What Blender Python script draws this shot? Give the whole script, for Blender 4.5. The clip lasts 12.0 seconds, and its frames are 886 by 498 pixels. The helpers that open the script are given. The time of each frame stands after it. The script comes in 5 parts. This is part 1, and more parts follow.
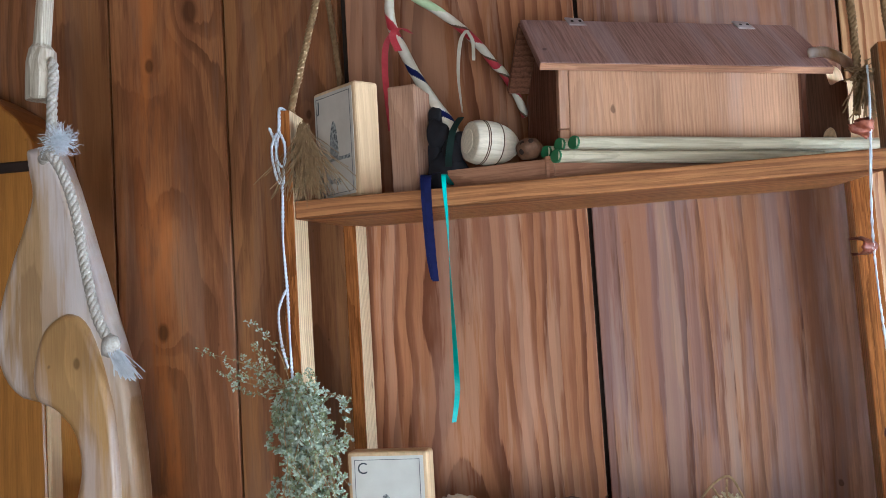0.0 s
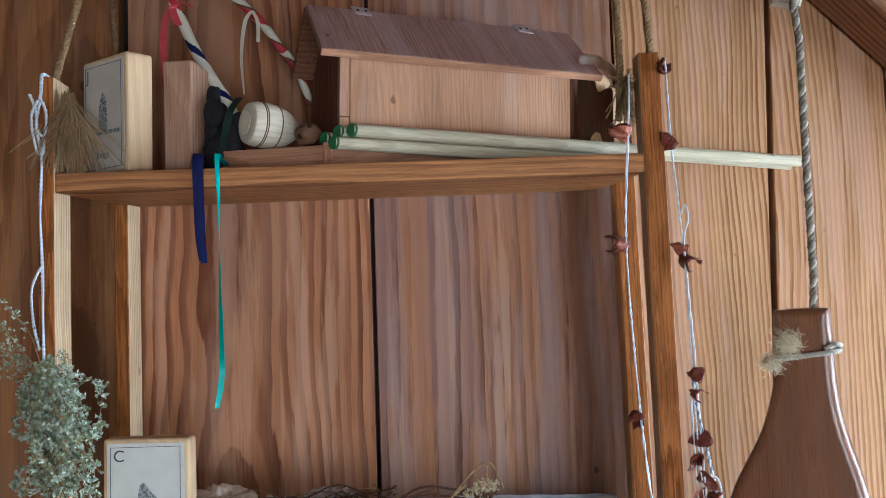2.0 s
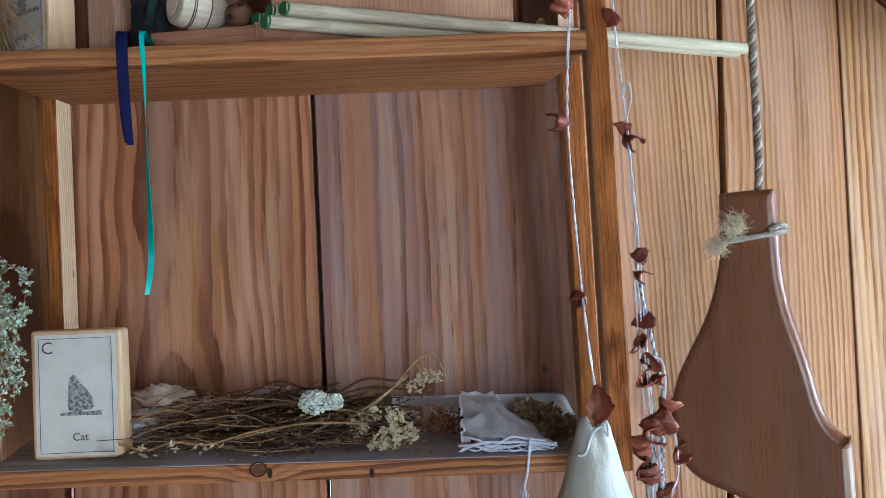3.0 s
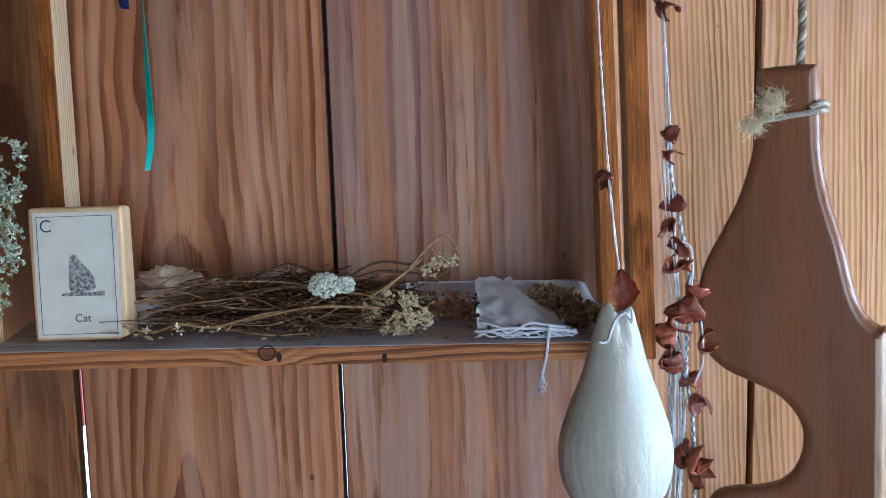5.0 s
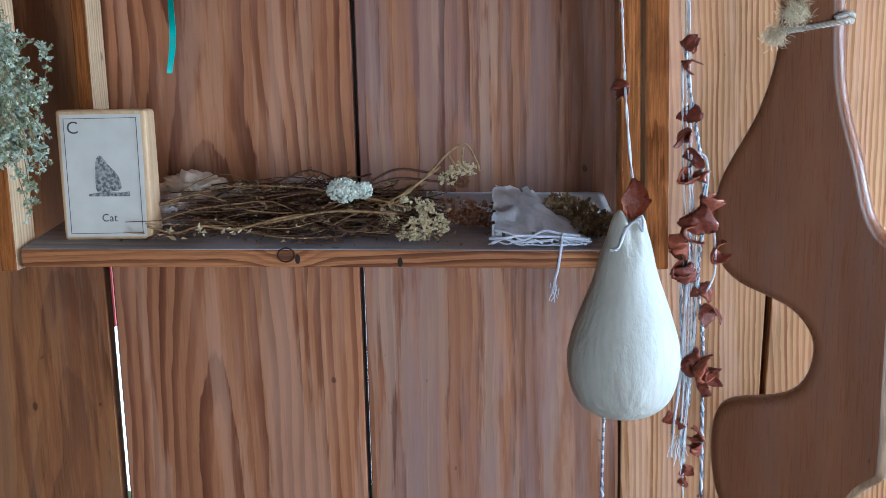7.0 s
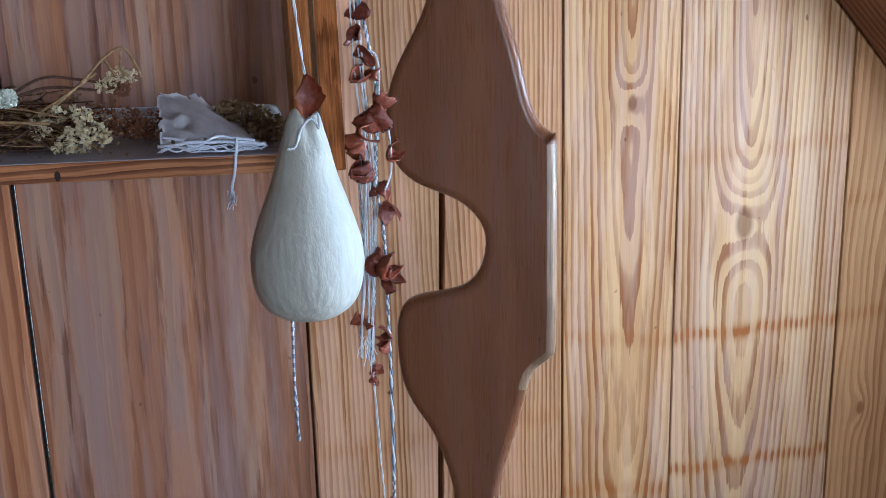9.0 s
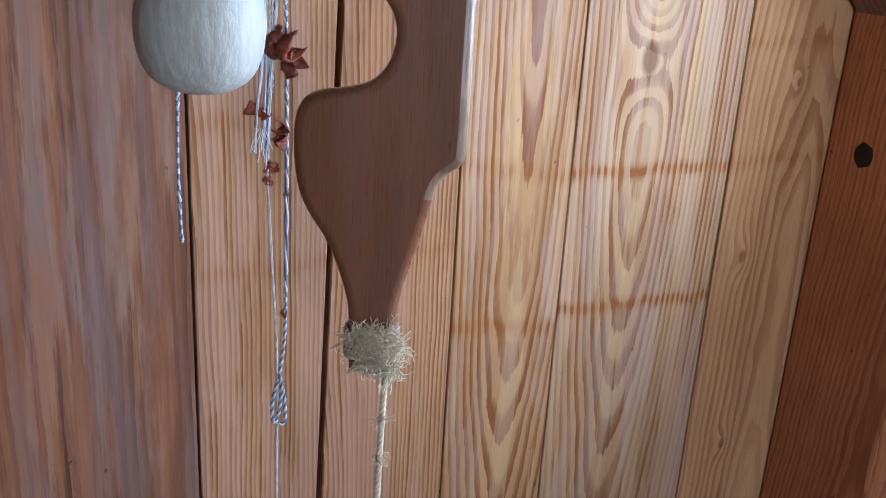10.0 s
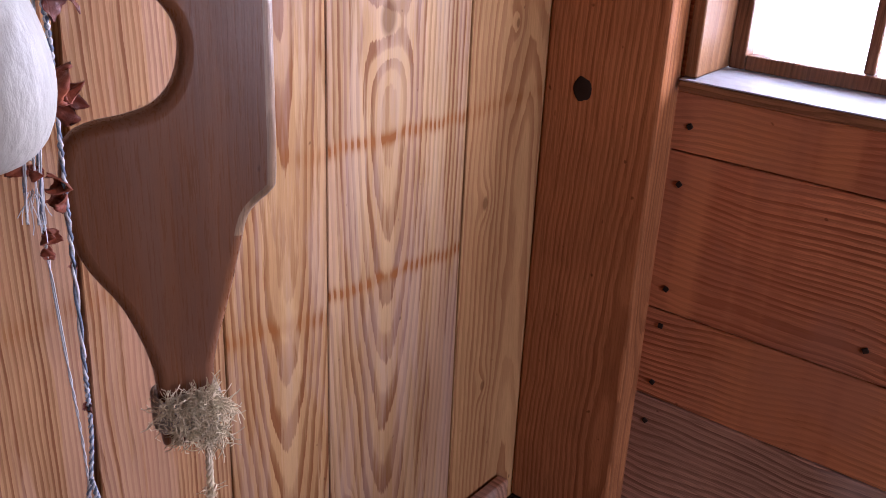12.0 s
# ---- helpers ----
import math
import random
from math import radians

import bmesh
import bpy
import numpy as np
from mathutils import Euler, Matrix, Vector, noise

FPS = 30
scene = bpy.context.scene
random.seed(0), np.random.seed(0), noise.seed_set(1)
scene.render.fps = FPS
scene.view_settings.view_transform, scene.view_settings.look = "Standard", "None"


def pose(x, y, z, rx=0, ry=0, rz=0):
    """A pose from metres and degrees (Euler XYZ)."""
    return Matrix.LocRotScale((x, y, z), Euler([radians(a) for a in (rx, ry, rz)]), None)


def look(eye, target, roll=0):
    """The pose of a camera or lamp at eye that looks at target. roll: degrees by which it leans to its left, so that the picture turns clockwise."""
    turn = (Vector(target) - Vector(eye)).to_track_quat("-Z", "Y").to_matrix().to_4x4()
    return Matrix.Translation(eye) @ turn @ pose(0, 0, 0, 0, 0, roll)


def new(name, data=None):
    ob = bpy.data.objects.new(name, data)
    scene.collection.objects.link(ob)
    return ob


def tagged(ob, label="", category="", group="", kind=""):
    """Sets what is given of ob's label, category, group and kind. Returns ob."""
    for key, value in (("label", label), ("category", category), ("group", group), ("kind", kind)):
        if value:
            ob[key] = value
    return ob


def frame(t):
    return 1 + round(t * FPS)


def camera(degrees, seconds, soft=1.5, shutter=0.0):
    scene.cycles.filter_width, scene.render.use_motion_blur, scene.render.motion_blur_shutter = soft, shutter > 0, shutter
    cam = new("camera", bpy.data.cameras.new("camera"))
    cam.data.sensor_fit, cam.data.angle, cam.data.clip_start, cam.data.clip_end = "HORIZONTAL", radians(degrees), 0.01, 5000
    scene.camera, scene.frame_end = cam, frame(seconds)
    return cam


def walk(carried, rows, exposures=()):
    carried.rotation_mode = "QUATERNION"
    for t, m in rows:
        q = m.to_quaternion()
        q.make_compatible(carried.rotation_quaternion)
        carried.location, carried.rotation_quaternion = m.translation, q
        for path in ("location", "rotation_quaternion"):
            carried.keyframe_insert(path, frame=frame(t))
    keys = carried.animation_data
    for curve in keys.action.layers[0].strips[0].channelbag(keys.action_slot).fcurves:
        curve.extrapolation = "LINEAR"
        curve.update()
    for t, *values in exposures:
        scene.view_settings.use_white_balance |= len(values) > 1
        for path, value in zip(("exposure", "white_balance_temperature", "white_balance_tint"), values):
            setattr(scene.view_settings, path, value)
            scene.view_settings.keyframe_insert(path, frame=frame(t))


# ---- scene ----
cam = camera(49.6, 12.0, soft=0.85)
PATH = [
    (0, (0.017, 0.051, 1.491), (-0.305, 2.019, 1.641), -3.4),
    (0.5, (0.033, 0.051, 1.499), (-0.063, 2.043, 1.637), -3.0),
    (1, (0.035, 0.049, 1.499), (0.032, 2.044, 1.643), -2.2),
    (1.5, (0.035, 0.051, 1.498), (0.09, 2.046, 1.619), -2.0),
    (2, (0.049, 0.056, 1.478), (0.124, 2.051, 1.607), -1.9),
    (2.5, (0.051, 0.068, 1.45), (0.17, 2.062, 1.53), -2.2),
    (3, (0.075, 0.083, 1.407), (0.213, 2.078, 1.449), -2.6),
    (3.2, (0.093, 0.092, 1.376), (0.247, 2.084, 1.457), -2.9),
    (4.8, (0.068, 0.133, 1.388), (0.241, 2.118, 1.222), -2.2),
    (5, (0.074, 0.13, 1.395), (0.176, 2.12, 1.213), -2.1),
    (5.5, (0.069, 0.122, 1.394), (0.107, 2.114, 1.211), -1.8),
    (6, (0.078, 0.121, 1.386), (0.084, 2.097, 1.074), -1.4),
    (6.5, (0.077, 0.116, 1.385), (0.088, 2.087, 1.05), -1.4),
    (6.7, (0.082, 0.112, 1.384), (0.088, 2.084, 1.05), -1.3),
    (8.5, (0.134, 0.144, 1.359), (0.544, 2.058, 0.948), -2.0),
    (9, (0.092, 0.126, 1.339), (0.753, 1.957, 0.882), -1.5),
    (9.5, (0.034, 0.113, 1.275), (0.853, 1.838, 0.681), 0.7),
    (10, (0.076, 0.19, 1.241), (0.974, 1.843, 0.562), 3.3),
    (10.5, (0.123, 0.284, 1.22), (1.144, 1.833, 0.471), 4.5),
    (11, (0.087, 0.342, 1.261), (1.399, 1.65, 0.508), 1.7),
    (11.5, (0.004, 0.37, 1.258), (1.449, 1.484, 0.438), 3.4),
    (12, (0.024, 0.4, 1.279), (1.468, 1.525, 0.474), 2.5),
]
walk(cam, [(t, look(eye, target, roll)) for t, eye, target, roll in PATH],
     exposures=[(0.0, 0.55, 5150, 5), (1.0, 0.24, 5250, 6), (2.0, 0.22, 5100, 4), (3.0, 0.15, 4950, 3), (6.5, 0.17, 4800, 4), (8.5, -0.05, 4800, 5), (10.2, -0.10, 4850, 12), (11.0, -0.20, 4600, 19), (11.5, -0.33, 5000, 31), (12.0, -0.25, 5650, 37)])

from mathutils.geometry import tessellate_polygon

# ---------------- world, lights ----------------
world = bpy.data.worlds.new("world")
scene.world = world
world.use_nodes = True
wn = world.node_tree
sky = wn.nodes.new("ShaderNodeTexSky")
sky.sky_type = "NISHITA"
sky.sun_disc = False
sky.sun_elevation, sky.sun_rotation = radians(45), radians(-47)
wn.links.new(sky.outputs[0], wn.nodes["Background"].inputs[0])
wn.nodes["Background"].inputs[1].default_value = 0.12


def lamp(name, kind, energy, colour, m):
    data = bpy.data.lights.new(name, kind)
    data.energy, data.color = energy, colour
    ob = new(name, data)
    ob.matrix_world = m
    return data


sun = lamp("sun", "SUN", 3.0, (1.0, 0.95, 0.87), look((-6, 5.5, 8), (0, 0, 0)))
sun.angle = radians(0.5)
# daylight entering by the window in the side wall; added fill from an unseen half door behind the viewer
win_light = lamp("window_daylight", "AREA", 31.0, (0.86, 0.94, 1.0), look((1.60, 0.56, 1.24), (0.0, 0.56, 1.24)))
win_light.shape, win_light.size, win_light.size_y = "RECTANGLE", 0.80, 0.56
door_fill = lamp("added_door_fill", "AREA", 36.0, (1.0, 0.965, 0.91), look((0.46, -1.84, 0.95), (0.1, 1.2, 1.0)))
door_fill.shape, door_fill.size, door_fill.size_y = "RECTANGLE", 0.95, 0.95

# ---------------- node helpers and materials ----------------


class Nodes:
    """Short hand for building a node material."""

    def __init__(self, name):
        self.mat = bpy.data.materials.new(name)
        self.mat.use_nodes = True
        self.t = self.mat.node_tree
        self.bsdf = self.t.nodes["Principled BSDF"]

    def plug(self, socket, value):
        if isinstance(value, bpy.types.NodeSocket):
            self.t.links.new(value, socket)
        elif value is not None:
            socket.default_value = value

    def math(self, op, a, b=None, c=None):
        n = self.t.nodes.new("ShaderNodeMath")
        n.operation = op
        for s, v in zip(n.inputs, (a, b, c)):
            self.plug(s, v)
        return n.outputs[0]

    def xyz(self, x, y, z):
        n = self.t.nodes.new("ShaderNodeCombineXYZ")
        for s, v in zip(n.inputs, (x, y, z)):
            self.plug(s, v)
        return n.outputs[0]

    def split(self, v):
        n = self.t.nodes.new("ShaderNodeSeparateXYZ")
        self.plug(n.inputs[0], v)
        return n.outputs

    def coords(self):
        return self.t.nodes.new("ShaderNodeTexCoord").outputs["Object"]

    def random(self):
        return self.t.nodes.new("ShaderNodeObjectInfo").outputs["Random"]

    def island(self):
        return self.t.nodes.new("ShaderNodeNewGeometry").outputs["Random Per Island"]

    def noise(self, v, scale, detail=3.0, rough=0.55):
        n = self.t.nodes.new("ShaderNodeTexNoise")
        self.plug(n.inputs["Vector"], v)
        n.inputs["Scale"].default_value = scale
        n.inputs["Detail"].default_value = detail
        n.inputs["Roughness"].default_value = rough
        return n.outputs["Fac"]

    def ramp(self, fac, stops):
        n = self.t.nodes.new("ShaderNodeValToRGB")
        self.plug(n.inputs[0], fac)
        while len(n.color_ramp.elements) < len(stops):
            n.color_ramp.elements.new(0.5)
        for e, (p, c) in zip(n.color_ramp.elements, stops):
            e.position = p
            e.color = (*c, 1) if len(c) == 3 else c
        return n.outputs[0]

    def mix(self, fac, a, b, kind="MIX"):
        n = self.t.nodes.new("ShaderNodeMix")
        n.data_type, n.blend_type = "RGBA", kind
        self.plug(n.inputs[0], fac)
        for s, v in ((n.inputs[6], a), (n.inputs[7], b)):
            self.plug(s, (*v, 1) if isinstance(v, tuple) else v)
        return n.outputs[2]

    def scale_range(self, v, a, b, c, d):
        n = self.t.nodes.new("ShaderNodeMapRange")
        n.clamp = True
        for s, val in zip(n.inputs, (v, a, b, c, d)):
            self.plug(s, val)
        return n.outputs[0]

    def bump(self, height, strength, distance):
        n = self.t.nodes.new("ShaderNodeBump")
        n.inputs["Strength"].default_value = strength
        n.inputs["Distance"].default_value = distance
        self.plug(n.inputs["Height"], height)
        self.plug(self.bsdf.inputs["Normal"], n.outputs[0])

    def done(self, colour, rough, spec=0.4, metal=0.0, sheen=0.0):
        self.plug(self.bsdf.inputs["Base Color"], (*colour, 1) if isinstance(colour, tuple) else colour)
        self.plug(self.bsdf.inputs["Roughness"], rough)
        self.bsdf.inputs["Specular IOR Level"].default_value = spec
        self.bsdf.inputs["Metallic"].default_value = metal
        return self.mat


def wood(name, early, late, grey=None, rings=110.0, pith=0.05, tilt=0.05, wander=0.03, along="z", rough=0.55,
         contrast=0.75, grey_amount=0.35, knots=(), stains=(), offset=0.5, bumpy=0.14, centre=0.0, fibre=0.3, spec=0.10, drift=0.0, wob=0.016, streaks=(), resin_shade=(), ragged=0.0014, late_tone=0.52, spread=0.45, piece=0.0):
    """Sawn softwood: growth rings round a pith that runs askew to the board, fibres, grey patches, knots and stain bands."""
    early, late, grey = (c and (c[0] * 0.98, c[1] * 1.02, c[2] * 1.12) for c in (early, late, grey))
    late = tuple(c * late_tone for c in late)
    g = Nodes(name)
    x, y, z = g.split(g.coords())
    if along == "z":
        a, d, l = x, y, z
    elif along == "x":
        a, d, l = z, y, x
    else:
        a, d, l = x, z, y
    rnd = g.random()
    shift = g.math("MULTIPLY", rnd, 9.0)
    lo = g.math("ADD", l, shift)
    n1 = g.noise(g.xyz(g.math("MULTIPLY", a, 3.0), g.math("ADD", d, shift), g.math("MULTIPLY", lo, 1.1)), 1.6, 2.0)
    n2 = g.noise(g.xyz(g.math("MULTIPLY", a, 10.0), d, g.math("MULTIPLY", lo, 2.2)), 2.2, 3.0)
    a2 = g.math("ADD", a, g.math("MULTIPLY_ADD", g.math("SUBTRACT", rnd, 0.5), offset * 0.1, -centre))
    a2 = g.math("ADD", a2, g.math("MULTIPLY", l, drift))
    depth = g.math("MULTIPLY_ADD", l, tilt, g.math("MULTIPLY_ADD", g.math("SUBTRACT", n1, 0.5), wander * 2.4, pith))
    depth = g.math("ADD", depth, d)
    r = g.math("SQRT", g.math("ADD", g.math("MULTIPLY", a2, a2), g.math("MULTIPLY", depth, depth)))
    r = g.math("MULTIPLY_ADD", g.math("SUBTRACT", n2, 0.5), wob, r)
    knot_mask = None
    for ka, kl, kr in knots:
        da = g.math("SUBTRACT", a, ka)
        dl = g.math("MULTIPLY", g.math("SUBTRACT", l, kl), 0.6)
        dist = g.math("SQRT", g.math("ADD", g.math("MULTIPLY", da, da), g.math("MULTIPLY", dl, dl)))
        q = g.math("DIVIDE", dist, kr)
        hump = g.math("EXPONENT", g.math("MULTIPLY", g.math("MULTIPLY", q, q), -0.55))
        r = g.math("MULTIPLY_ADD", hump, kr * 1.1, r)
        m = g.scale_range(q, 0.32, 0.55, 1.0, 0.0)
        knot_mask = m if knot_mask is None else g.math("MAXIMUM", knot_mask, m)
    # torn fibres make the ring edges ragged
    tear = g.noise(g.xyz(g.math("MULTIPLY", a, 260.0), g.math("MULTIPLY", d, 260.0), g.math("MULTIPLY", lo, 16.0)), 1.0, 4.0, 0.65)
    r = g.math("MULTIPLY_ADD", g.math("SUBTRACT", tear, 0.5), ragged * 2.0, r)
    phase = g.math("FRACT", g.math("MULTIPLY", r, rings))
    ring_id = g.t.nodes.new("ShaderNodeTexWhiteNoise")
    ring_id.noise_dimensions = "1D"
    g.plug(ring_id.inputs["W"], g.math("FLOOR", g.math("MULTIPLY", r, rings)))
    band = g.ramp(phase, [(0.0, (0.0,) * 3), (0.44, (0.08,) * 3), (0.56, (0.66,) * 3), (0.76, (0.88,) * 3), (0.95, (1.0,) * 3), (1.0, (0.0,) * 3)])
    vary = g.noise(g.xyz(g.math("MULTIPLY", a, 14.0), d, g.math("MULTIPLY", lo, 0.8)), 2.0, 2.0)
    strength = g.math("MULTIPLY", g.scale_range(vary, 0.3, 0.7, 0.75, 1.2), contrast)
    strength = g.math("MULTIPLY", strength, g.math("MULTIPLY_ADD", ring_id.outputs["Value"], 0.75, 0.5))
    colour = g.mix(g.math("MINIMUM", g.math("MULTIPLY", band, strength), 1.0), early, late)
    # fine fibres
    fib = g.noise(g.xyz(g.math("MULTIPLY", a, 330.0), g.math("MULTIPLY", d, 330.0), g.math("MULTIPLY", lo, 11.0)), 1.5, 4.0, 0.7)
    colour = g.mix(g.math("MULTIPLY", g.scale_range(fib, 0.44, 0.66, 0.0, 1.0), min(1.0, fibre + 0.15)), colour, tuple(c * 0.62 for c in late))
    # broad tone drift and weathered grey
    tone = g.noise(g.xyz(g.math("MULTIPLY", a, 5.0), d, g.math("MULTIPLY", lo, 0.9)), 2.6, 3.0)
    colour = g.mix(g.scale_range(tone, 0.35, 0.7, 0.0, spread), colour, tuple(c * 0.72 for c in late))
    for k, (tint, amount, seed) in enumerate(streaks):
        st = g.noise(g.xyz(g.math("MULTIPLY_ADD", a, 22.0, seed), g.math("MULTIPLY", a, 9.0), g.math("MULTIPLY", lo, 1.5)), 1.0, 6.0, 0.62)
        st = g.math("MULTIPLY_ADD", g.math("SUBTRACT", tear, 0.5), 0.10, st)
        colour = g.mix(g.math("MULTIPLY", g.scale_range(st, 0.51, 0.55, 0.0, 1.0), amount), colour, tint)
    # vertical bands: resin runs on plank_b, dark wood with painted shadow on plank_d
    for ra, width, tint, amount in resin_shade:
        e = g.math("DIVIDE", g.math("ADD", g.math("SUBTRACT", a, ra), g.math("MULTIPLY", g.math("SUBTRACT", n2, 0.5), 0.09)), width)
        m = g.math("EXPONENT", g.math("MULTIPLY", g.math("MULTIPLY", e, e), -1.0))
        runs = g.noise(g.xyz(g.math("MULTIPLY", a, 30.0), d, g.math("MULTIPLY", lo, 4.0)), 1.3, 5.0, 0.65)
        colour = g.mix(g.math("MULTIPLY", g.math("MULTIPLY", m, g.scale_range(runs, 0.42, 0.56, 0.0, 1.0)), amount), colour, tint)
    if grey:
        patch = g.noise(g.xyz(g.math("MULTIPLY", a, 16.0), g.math("ADD", d, 3.0), g.math("MULTIPLY", lo, 1.5)), 1.7, 4.0, 0.6)
        patch = g.math("MULTIPLY_ADD", g.math("SUBTRACT", tear, 0.5), 0.12, patch)
        colour = g.mix(g.math("MULTIPLY", g.scale_range(patch, 0.49, 0.60, 0.0, 1.0), grey_amount), colour, grey)
    if piece:
        colour = g.mix(g.math("MULTIPLY", g.math("FRACT", g.math("MULTIPLY", rnd, 7.3)), piece), colour, late)
    if knot_mask is not None:
        colour = g.mix(g.math("MULTIPLY", knot_mask, 0.7), colour, tuple(c * 0.55 for c in late))
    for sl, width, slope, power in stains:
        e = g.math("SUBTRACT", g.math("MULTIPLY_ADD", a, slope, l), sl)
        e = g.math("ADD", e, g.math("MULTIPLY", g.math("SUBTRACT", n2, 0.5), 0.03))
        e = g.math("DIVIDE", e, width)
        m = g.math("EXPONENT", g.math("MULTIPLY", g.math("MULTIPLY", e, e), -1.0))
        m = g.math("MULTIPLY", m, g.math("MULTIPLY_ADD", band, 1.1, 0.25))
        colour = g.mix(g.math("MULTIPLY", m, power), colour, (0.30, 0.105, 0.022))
    # scattered dark specks
    spots = g.noise(g.xyz(g.math("MULTIPLY", a, 60.0), g.math("MULTIPLY", d, 60.0), g.math("MULTIPLY", lo, 45.0)), 1.0, 1.0)
    colour = g.mix(g.scale_range(spots, 0.76, 0.80, 0.0, 0.6), colour, tuple(c * 0.3 for c in late))
    height = g.math("ADD", g.math("MULTIPLY", band, 0.3), fib)
    g.bump(height, bumpy * 1.5, 0.0012)
    rr = g.scale_range(fib, 0.3, 0.7, rough - 0.08, rough + 0.1)
    return g.done(colour, rr, spec)


def plain(name, colour, colour2, scale=60.0, rough=0.7, bumpy=0.3, stretch=(1, 1, 1), spec=0.3, metal=0.0, detail=4.0, distance=0.001, spread=0.2):
    """A surface with two tones of noise and fine relief."""
    g = Nodes(name)
    x, y, z = g.split(g.coords())
    rnd = g.random()
    v = g.xyz(g.math("MULTIPLY_ADD", rnd, 5.0, g.math("MULTIPLY", x, stretch[0])), g.math("MULTIPLY", y, stretch[1]), g.math("MULTIPLY", z, stretch[2]))
    n = g.noise(v, scale, detail)
    n2 = g.noise(v, scale * 0.17, 2.0)
    c = g.mix(g.scale_range(n, 0.5 - spread, 0.5 + spread, 0.0, 1.0), colour, colour2)
    c = g.mix(g.scale_range(n2, 0.35, 0.7, 0.0, 0.5), c, tuple(q * 0.75 for q in colour2))
    c = g.mix(g.math("MULTIPLY", g.island(), 0.25), c, colour)
    g.bump(n, bumpy, distance)
    return g.done(c, rough, spec, metal)


M = {}
# planks of the long wall, from the dark left end to the window end
M["plank_a"] = wood("pine_brown", (0.353, 0.139, 0.046), (0.204, 0.072, 0.026), (0.222, 0.130, 0.079), rings=75, pith=0.02, tilt=0.06, wander=0.04, contrast=0.55, fibre=0.25, rough=0.6, centre=0.03, offset=0, grey_amount=0.3, knots=((0.03, 1.76, 0.008), (-0.02, 1.02, 0.007)), streaks=(((0.158, 0.057, 0.026), 0.35, 4.1), ((0.428, 0.195, 0.065), 0.35, 9.7)))
M["plank_b"] = wood("pine_streaked", (0.437, 0.172, 0.057), (0.253, 0.090, 0.032), (0.299, 0.167, 0.098), rings=80, pith=0.05, tilt=0.05, wander=0.04, contrast=0.6, fibre=0.25, offset=0, knots=((0.034, 1.91, 0.022), (-0.024, 1.8435, 0.013), (-0.018, 1.497, 0.016), (-0.02, 1.255, 0.013)), rough=0.6, centre=-0.02,
                    streaks=(((0.172, 0.060, 0.025), 0.4, 5.7),), resin_shade=((-0.022, 0.024, (0.50, 0.16, 0.035), 0.75), (0.03, 0.02, (0.12, 0.04, 0.018), 0.4)))
M["plank_c"] = wood("pine_red", (0.425, 0.174, 0.069), (0.273, 0.083, 0.029), (0.486, 0.253, 0.152), rings=82, pith=-0.005, tilt=0.052, wander=0.035, contrast=0.85, grey_amount=0.25, fibre=0.05, centre=-0.024, offset=0, rough=0.6, wob=0.013, streaks=(((0.567, 0.334, 0.212), 0.28, 8.1),))
# its right-hand band paints the shelf post's shadow over darker wood
M["plank_d"] = wood("pine_grey_violet", (0.365, 0.167, 0.080), (0.226, 0.080, 0.036), (0.269, 0.177, 0.146), rings=78, pith=0.02, tilt=0.03, wander=0.06, contrast=0.85, grey_amount=0.36, fibre=0.2, centre=-0.25, offset=0, rough=0.6, wob=0.014,
                    streaks=(((0.140, 0.059, 0.039), 0.45, 2.0), ((0.430, 0.258, 0.172), 0.5, 7.3), ((0.258, 0.140, 0.113), 0.5, 11.9), ((0.388, 0.161, 0.065), 0.4, 17.1)), resin_shade=((0.10, 0.05, (0.20, 0.085, 0.04), 0.75),))
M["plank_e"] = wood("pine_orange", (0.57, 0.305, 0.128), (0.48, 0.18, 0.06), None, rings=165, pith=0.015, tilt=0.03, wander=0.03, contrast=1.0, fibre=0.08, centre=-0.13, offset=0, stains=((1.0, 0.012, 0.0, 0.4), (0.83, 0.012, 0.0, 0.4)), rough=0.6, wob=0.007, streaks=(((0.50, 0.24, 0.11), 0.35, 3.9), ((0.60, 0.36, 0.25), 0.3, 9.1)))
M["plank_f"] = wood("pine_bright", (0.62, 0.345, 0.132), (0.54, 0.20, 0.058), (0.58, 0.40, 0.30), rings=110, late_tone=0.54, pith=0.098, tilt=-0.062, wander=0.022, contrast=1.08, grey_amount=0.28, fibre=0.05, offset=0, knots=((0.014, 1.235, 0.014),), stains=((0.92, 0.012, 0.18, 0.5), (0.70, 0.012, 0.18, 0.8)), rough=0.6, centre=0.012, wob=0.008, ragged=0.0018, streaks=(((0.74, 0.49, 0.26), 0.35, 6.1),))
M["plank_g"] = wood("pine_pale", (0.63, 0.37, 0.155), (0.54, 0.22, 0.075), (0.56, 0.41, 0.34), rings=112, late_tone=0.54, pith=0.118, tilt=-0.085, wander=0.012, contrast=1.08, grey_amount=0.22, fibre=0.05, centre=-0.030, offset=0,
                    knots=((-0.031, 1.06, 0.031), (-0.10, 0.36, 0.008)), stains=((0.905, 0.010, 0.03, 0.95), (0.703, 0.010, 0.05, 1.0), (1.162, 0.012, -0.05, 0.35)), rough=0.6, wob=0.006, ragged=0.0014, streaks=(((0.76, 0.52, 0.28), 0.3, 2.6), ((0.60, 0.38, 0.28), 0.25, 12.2)))
